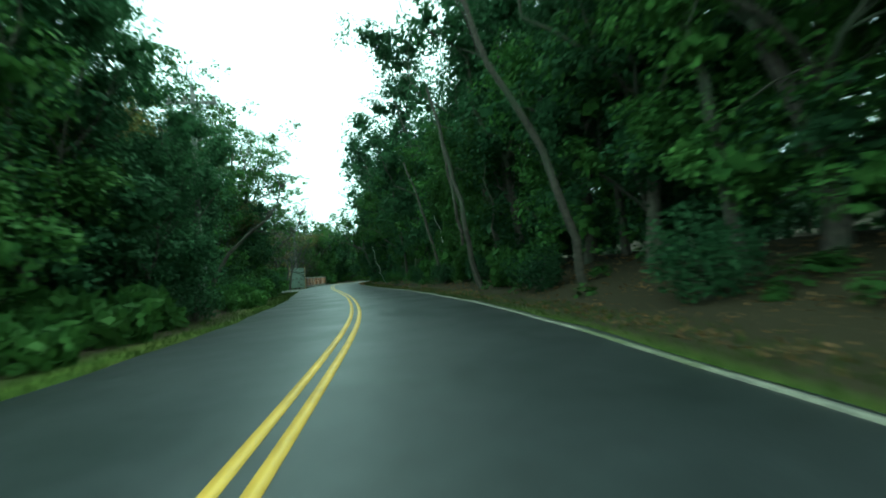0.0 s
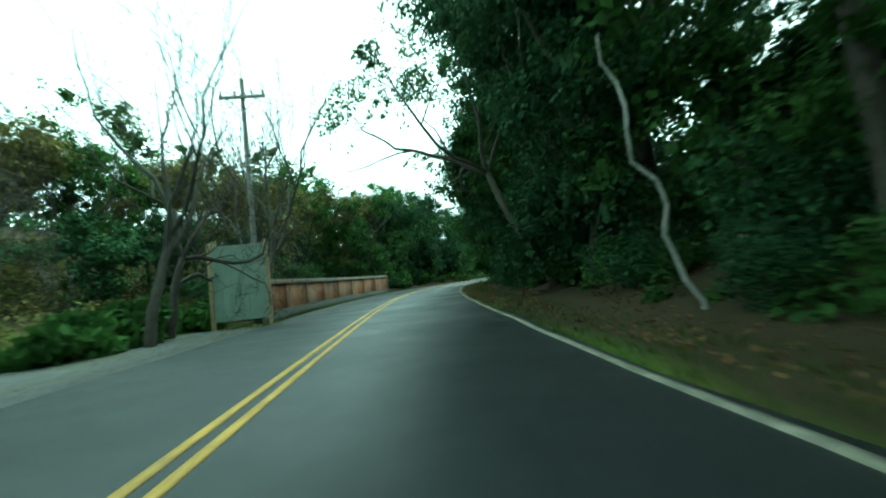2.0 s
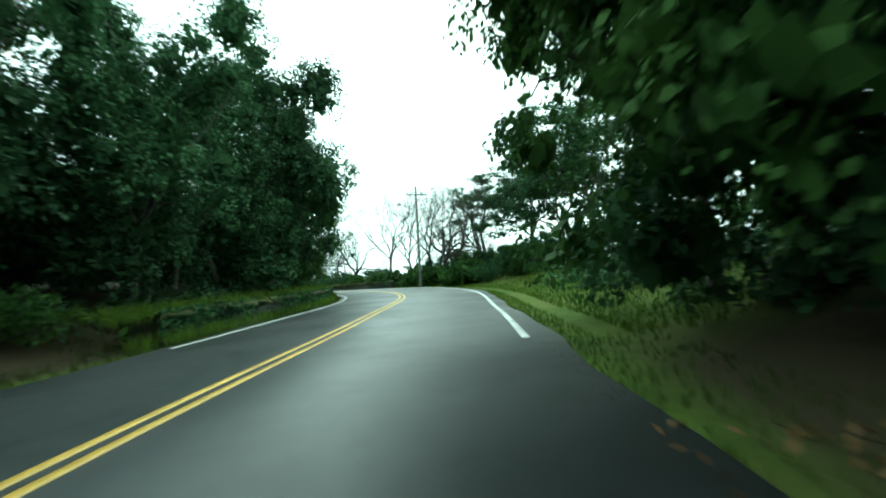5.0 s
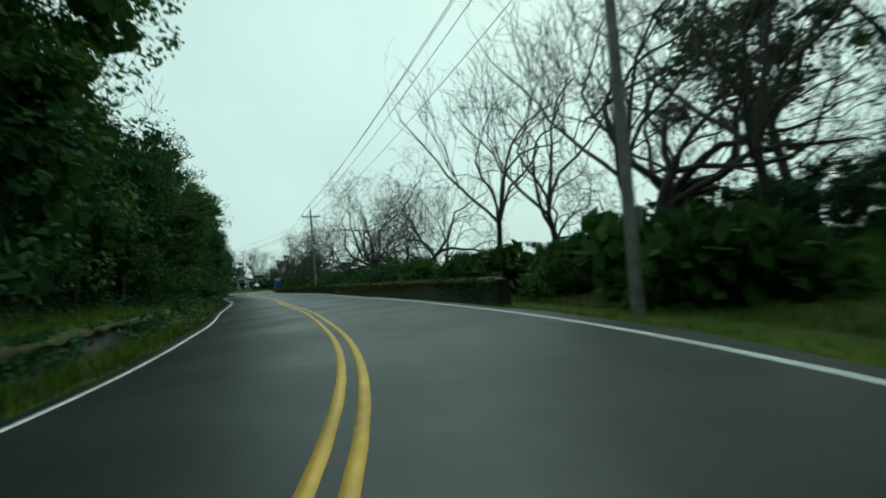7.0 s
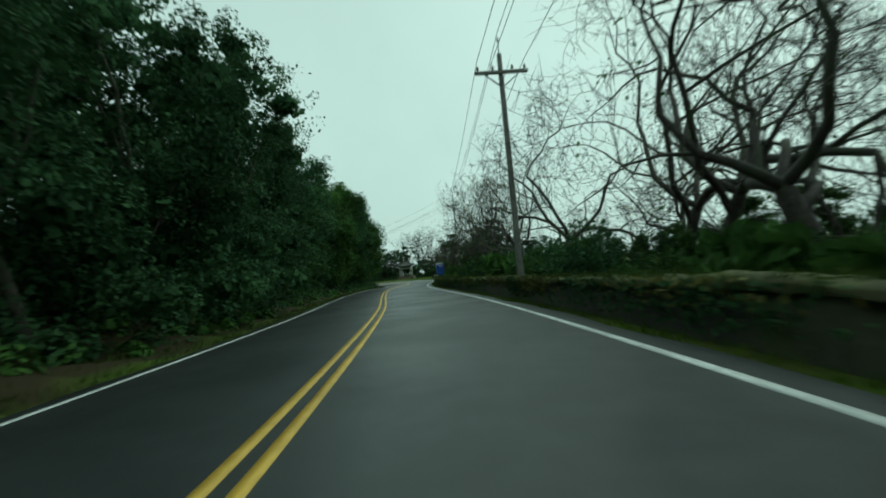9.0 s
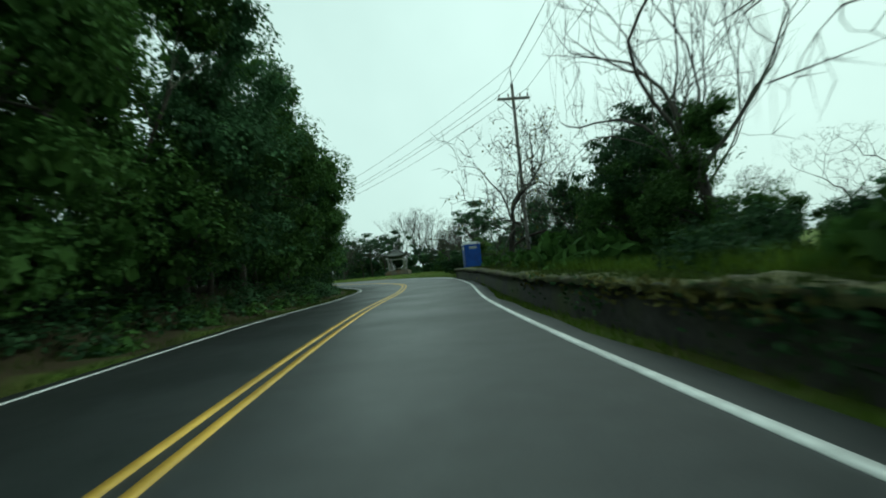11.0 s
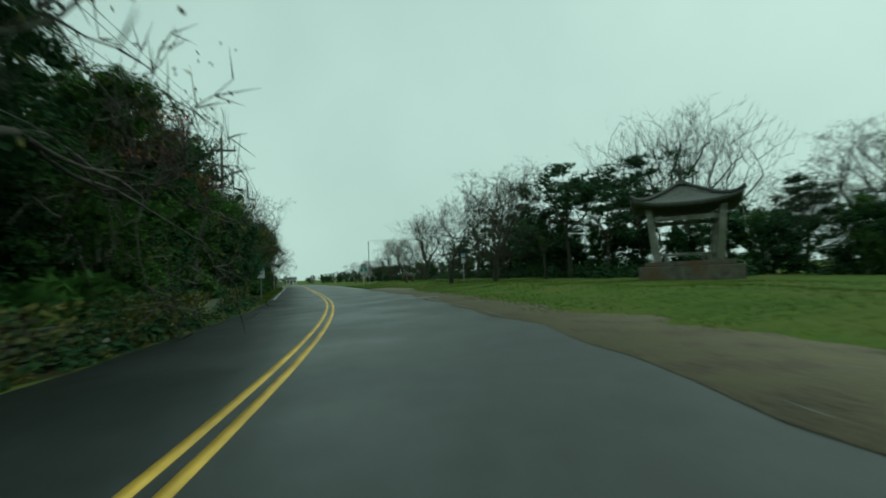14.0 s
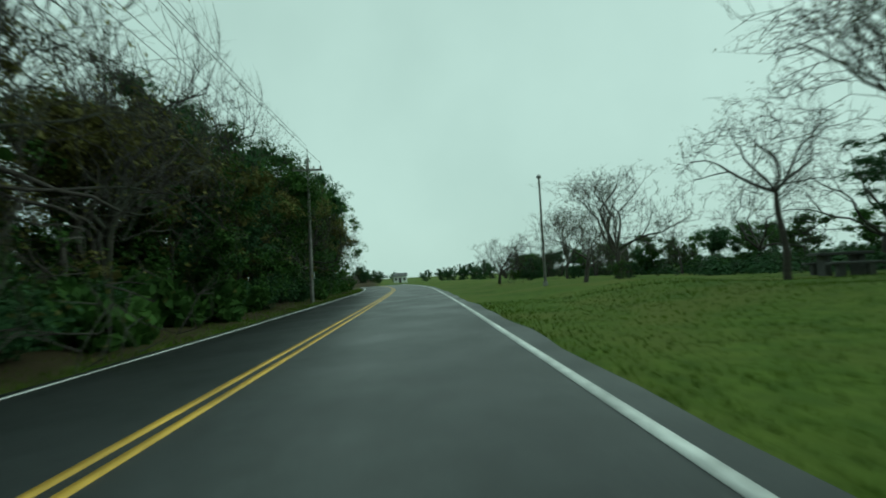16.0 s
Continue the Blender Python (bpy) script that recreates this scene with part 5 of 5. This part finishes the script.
# ---- stone picnic table on the lawn ----
def picnic_table():
    root = tagged(new("picnic_table"), "dark stone picnic table with low bench slabs on the lawn", "table")
    dark = mat("dark_wet_stone", (0.03, 0.032, 0.03), (0.07, 0.072, 0.066), 4, 0.7, 0.4)
    bm = bmesh.new()
    box(bm, -0.75, 0.75, -0.42, 0.42, 0.66, 0.76, bevel=0.02)
    part("tabletop", bm, dark, root)
    for x in (-0.45, 0.45):
        bm = bmesh.new()
        box(bm, x - 0.09, x + 0.09, -0.3, 0.3, -0.15, 0.66, bevel=0.015)
        part("leg", bm, dark, root)
    for y in (-0.85, 0.85):
        bm = bmesh.new()
        box(bm, -0.7, 0.7, y - 0.17, y + 0.17, 0.36, 0.44, bevel=0.02)
        bench = part("bench", bm, dark, root)
        for x in (-0.4, 0.4):
            bm = bmesh.new()
            box(bm, x - 0.08, x + 0.08, y - 0.13, y + 0.13, -0.15, 0.36, bevel=0.012)
            part("bench_leg", bm, dark, bench)
    return root


table = picnic_table()
table.matrix_basis = pose(-89.6, 303.1, gh(-89.6, 303.1), 0, 0, 35)


# ---- lamp post far along the lawn ----
def lamp_post():
    root = tagged(new("lamp_post"), "thin grey lamp post standing on the lawn", "lamp post")
    bm = bmesh.new()
    cyl(bm, 0.09, 0.05, -0.3, 6.2, 10)
    part("shaft", bm, POLE, root)
    bm = bmesh.new()
    cyl(bm, 0.16, 0.13, -0.2, 0.25, 10)
    part("foot", bm, CONCRETE, root)
    bm = bmesh.new()
    bmesh.ops.create_uvsphere(bm, u_segments=10, v_segments=6, radius=0.14, matrix=Matrix.Translation((0, 0, 6.25)))
    part("cap", bm, METAL, root)
    return root


lp = lamp_post()
lp.matrix_basis = pose(-102.6, 303.7, gh(-102.6, 303.7))

# ---- board and gate by the drive ----
SHEET = mat("pale_green_sheet", (0.20, 0.27, 0.22), (0.30, 0.37, 0.31), 1.5, 0.6, 0.15, third=(0.2, 0.23, 0.18))
TIMBER = mat("pale_timber_post", (0.25, 0.20, 0.11), (0.42, 0.34, 0.2), 6, 0.8, 0.4)
hoarding = tagged(new("sheet_metal_screen"), "pale green sheet-metal screen between timber posts beside the drive", "screen")
for x in (-1.15, 1.15):
    bm = bmesh.new()
    box(bm, x - 0.07, x + 0.07, -0.07, 0.07, -0.4, 2.5, bevel=0.01)
    part("post", bm, TIMBER, hoarding)
for k in range(6):
    bm = bmesh.new()
    x = -1.06 + k * 0.355
    box(bm, x, x + 0.34, -0.02, 0.02, 0.25, 2.4, bevel=0.006)
    part("panel", bm, SHEET, hoarding)
for z in (0.5, 2.1):
    bm = bmesh.new()
    box(bm, -1.1, 1.1, 0.022, 0.06, z - 0.04, z + 0.04)
    part("rail", bm, TIMBER, hoarding)
hx, hy, hh = along(65.2, 4.6)
hoarding.matrix_basis = pose(hx, hy, gh(hx, hy), 0, 0, hh + 4) @ Matrix.Diagonal((0.85, 1, 1.24, 1))
for s, n, k, size in ((60.8, 5.2, 1, 0.9), (62.8, 5.8, 2, 0.85), (59, 12, 2, 1.0), (69.5, 5.4, 1, 1.05), (74, 9, 1, 1.0)):
    x, y, _ = along(s, n)
    bare.put(x, y, size, 70 * k, k, 0.05, 1.25)
row(shrubs, 60, 68, 6.4, 1.3, 0.3, (0.6, 0.85), kinds=(1, 2))

# leaning pale trunk at the wood's edge, and dead pale stems
for s, n, lean, turn, size in ((22, -7.6, -6, 20, 1.0), (56, -6.3, -16, 10, 0.7), (34, -8.5, -20, 40, 0.7)):
    rng = np.random.default_rng(int(s))
    pts = [(0.14 * rng.normal() * (z > 0), 0.14 * rng.normal() * (z > 0), z) for z in np.linspace(-0.4, 7.0, 13)]
    v, q = tube(pts, np.linspace(0.075, 0.025, 13), 8)
    ob = tagged(new("dead_trunk", fast_mesh("dead_trunk", v, q, BARK if s == 22 else BARK_PALE, True)), "slim bare trunk leaning at the edge of the trees", "tree trunk")
    x, y, h = along(s, n)
    ob.matrix_basis = pose(x, y, gh(x, y), 0, lean, h + turn) @ Matrix.Diagonal((size, size, size, 1))
# a long dead limb leaning out of the trees towards the road
rng = np.random.default_rng(77)
for k, (s, n, size) in enumerate(((41, 7.0, 1.0), (27, 7.4, 0.9))):
    root = tagged(new("leaning_tree"), "dark leafless tree leaning out from the trees over the verge", "tree")
    stem = np.array([(0, 0, -0.3), (0.5, 0, 1.4), (1.3, 0.2, 2.8), (2.4, 0.3, 3.9), (3.6, 0.1, 4.9), (4.3, -0.1, 5.9), (4.5, 0, 6.9)]) * size
    v, q = tube(stem, np.linspace(0.15, 0.03, 7) * size, 8)
    part_mesh("trunk", fast_mesh("trunk", v, q, BARK, True), root)
    twigs = []
    for j in range(26):
        i = int(rng.integers(2, 7))
        p, d, pts = stem[i].copy(), rng.normal(size=3) * 0.7 + np.array([0.5, 0, 0.9]), []
        for _ in range(5):
            pts.append(p.copy())
            p = p + d / np.linalg.norm(d) * 0.32 * size
            d = d + rng.normal(size=3) * 0.5
        twigs.append(tube(pts, np.linspace(0.035, 0.01, 5) * size, 4))
    v, q = merge(twigs)
    part_mesh("limbwork", fast_mesh("limbwork", v, q, BARK, True), root)
    x, y, h = along(s, n)
    root.matrix_basis = pose(x, y, gh(x, y), 0, 0, h + 10)
# trunks showing at the edge of the trees
for s, n, lean, turn, size in ((20.8, -6.2, -12, 0, 1.35), (26, -7.4, -8, 30, 1.2), (31, -6.9, -14, -10, 1.2), (13.5, -7.2, -20, 15, 1.4), (44, -7.0, -7, 20, 1.2), (8.5, -8, -6, 0, 1.3)):
    rng = np.random.default_rng(int(s * 10))
    z = np.linspace(-0.4, 7.5, 12)
    bend = np.cumsum(rng.normal(0, 0.07, (12, 2)), axis=0)
    v, q = tube(np.stack([bend[:, 0], bend[:, 1], z], -1), np.linspace(0.11, 0.05, 12), 9)
    ob = tagged(new("tree_trunk", fast_mesh("tree_trunk", v, q, BARK, True)), "mossy brown trunk standing at the edge of the wood", "tree trunk")
    x, y, h = along(s, n)
    ob.matrix_basis = pose(x, y, gh(x, y), 0, lean, h + turn) @ Matrix.Diagonal((size, size, size, 1))


# the woods going on behind the trees along the road
for s0, s1, n0, n1, clumps, seed in ((-15, 112, -25, -60, 420, 81), (-15, 48, 22, 55, 200, 82), (50, 125, 44, 75, 240, 83), (112, 376, 24, 62, 620, 84)):
    thicket("distant_woods", "dense dark green woods behind the roadside trees", LEAF, s0, s1, n0, n1, clumps, 70, seed, 0.9, 6.0, "woods")


# ---- small growth: grass blades and fallen leaves ----
def scatter(name, s0, s1, n0, n1, count, length, width, material, label, up, seed, lift=0.0, category="grass"):
    rng = np.random.default_rng(seed)
    s, n = rng.uniform(s0, s1, count), rng.uniform(0, 1, count) ** 1.3
    n = n0 + (n1 - n0) * n
    x, y, _ = along(s, n)
    z = ground_height(x, y) + length * 0.35 * up + lift
    v, q = blades(np.stack([x, y, z], -1), rng, length, width, 0, up)
    tagged(new(name, fast_mesh(name, v, q, material)), label, category, kind="stuff")


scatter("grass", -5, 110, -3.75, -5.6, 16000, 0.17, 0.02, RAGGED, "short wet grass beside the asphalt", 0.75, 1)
scatter("grass", 110, 240, -4.0, -4.6, 12000, 0.16, 0.02, GRASS, "short wet grass beside the asphalt", 0.75, 2)
scatter("grass", 110, 150, -5.2, -11, 16000, 0.2, 0.025, GRASS, "grass bank on the outside of the bend", 0.75, 3)
scatter("grass", 240, 330, -4.1, -15, 60000, 0.09, 0.02, GRASS, "mown lawn grass beside the road", 0.7, 4)
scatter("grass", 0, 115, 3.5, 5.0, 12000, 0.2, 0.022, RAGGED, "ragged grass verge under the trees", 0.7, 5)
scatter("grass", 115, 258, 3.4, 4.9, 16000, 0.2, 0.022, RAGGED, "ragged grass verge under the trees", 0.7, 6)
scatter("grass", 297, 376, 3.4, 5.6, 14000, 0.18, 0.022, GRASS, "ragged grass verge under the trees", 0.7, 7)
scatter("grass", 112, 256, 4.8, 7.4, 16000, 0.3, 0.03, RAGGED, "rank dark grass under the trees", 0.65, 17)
scatter("fallen_leaves", 0, 106, -4.6, -10, 14000, 0.10, 0.06, LITTER, "brown fallen leaves on the bank", 0.05, 8, 0.03, "leaves")
scatter("fallen_leaves", 60, 106, -3.7, -4.6, 1200, 0.08, 0.05, LITTER, "brown fallen leaves along the road edge", 0.05, 9, 0.12, "leaves")
scatter("tall_grass", 112, 151, 4.0, 5.6, 6000, 0.5, 0.03, GRASS, "long grass hanging over the low wall", 0.45, 12, 0.7)
scatter("tall_grass", 112, 151, 3.7, 4.2, 2500, 0.45, 0.03, GRASS, "long grass at the foot of the low wall", 0.7, 13, 0.1)
scatter("tall_grass", 147, 238, -4.45, -5.1, 9000, 0.15, 0.022, RAGGED, "moss and grass tufts on the stone wall", 0.45, 14, 0.76)
scatter("tall_grass", 205, 236, -5.8, -7.6, 9000, 0.9, 0.035, GRASS, "tall silvery grass behind the wall", 0.7, 10, 0.3)
scatter("tall_grass", 150, 205, -5.8, -7.2, 7000, 0.7, 0.035, GRASS, "tall rough grass behind the wall", 0.7, 11, 0.2)

# stones in the face of the retaining wall
kinds = [stone_mesh(k) for k in range(6)]
for me in kinds:
    me.materials.append(STONE)
pale = [me.copy() for me in kinds]
for me in pale:
    me.materials[0] = STONE_PALE
rs = random.Random(8)
for r in range(7):
    s = 257.1 + (r % 2) * 0.22
    while s < (276.8 if r > 3 else 283):
        w = rs.uniform(0.34, 0.62)
        x, y, h = along(s + w / 2, 4.43)
        ob = new("stone", rs.choice(pale if rs.random() < 0.08 else kinds))
        ob.parent = retaining
        ob.matrix_basis = pose(x, y, 0.06 + r * 0.145 + float(tilt(s, 4.4)), rs.uniform(-8, 8), 0, h + 90 + rs.uniform(-6, 6)) @ Matrix.Diagonal((w * 0.62, 0.13, 0.098, 1))
        s += w


def marker_post(x, y):
    root = tagged(new("marker_post"), "short pale yellow marker post in the roadside grass", "post")
    bm = bmesh.new()
    box(bm, -0.07, 0.07, -0.05, 0.05, -0.3, 0.5, bevel=0.015)
    part("shaft", bm, TIMBER, root)
    bm = bmesh.new()
    box(bm, -0.075, 0.075, -0.055, 0.055, 0.5, 0.56, bevel=0.015)
    part("cap", bm, WHITE, root)
    root.matrix_basis = pose(x, y, gh(x, y), 0, 0, 10)


marker_post(1.4, 145.2)


def face_growth(name, s0, s1, n, z0, z1, count, size, material, label, seed):
    """Creepers and moss on the face of a wall."""
    rng = np.random.default_rng(seed)
    spots = int((s1 - s0) * 0.7)
    patch = rng.uniform(s0, s1, spots)
    s = np.clip(patch[rng.integers(0, spots, count)] + rng.normal(0, 0.7, count), s0, s1)
    x, y, _ = along(s, n - np.abs(rng.normal(0, 0.05, count)) * np.sign(n))
    z = rng.uniform(0, 1, count) ** 0.7 * (z1 - z0) + z0 + tilt(s, n)
    v, q = blades(np.stack([x, y, z], -1), rng, size, size * 0.7, 0.4)
    tagged(new(name, fast_mesh(name, v, q, material)), label, "creeper", kind="stuff")


face_growth("creeper", 257, 297, 4.36, 0.0, 1.05, 5200, 0.12, LEAF_OLIVE, "olive creeper and moss over the retaining wall", 31)
face_growth("creeper", 257, 297, 4.36, 0.2, 1.1, 3600, 0.13, LEAF, "dark ivy hanging over the retaining wall", 32)
face_growth("creeper", 146, 239, -4.5, 0.05, 0.66, 7000, 0.09, LEAF, "dark moss and ivy over the roadside wall", 34)
face_growth("creeper", 150, 239, -4.48, 0.3, 0.68, 4200, 0.1, LEAF_OLIVE, "yellow-green moss hanging from the wall's coping", 35)
face_growth("creeper", 113, 150, 4.02, 0.0, 0.75, 4200, 0.13, LEAF, "dark ivy over the low bank wall", 33)
thicket("undergrowth", "dark creepers and weeds over the end of the retaining wall", LEAF, 274, 300, 4.0, 4.9, 130, 80, 91, 0.13, 0.75)
thicket("undergrowth", "weeds at the foot of the retaining wall", LEAF_OLIVE, 256, 300, 3.9, 4.4, 90, 50, 92, 0.11, 0.4)
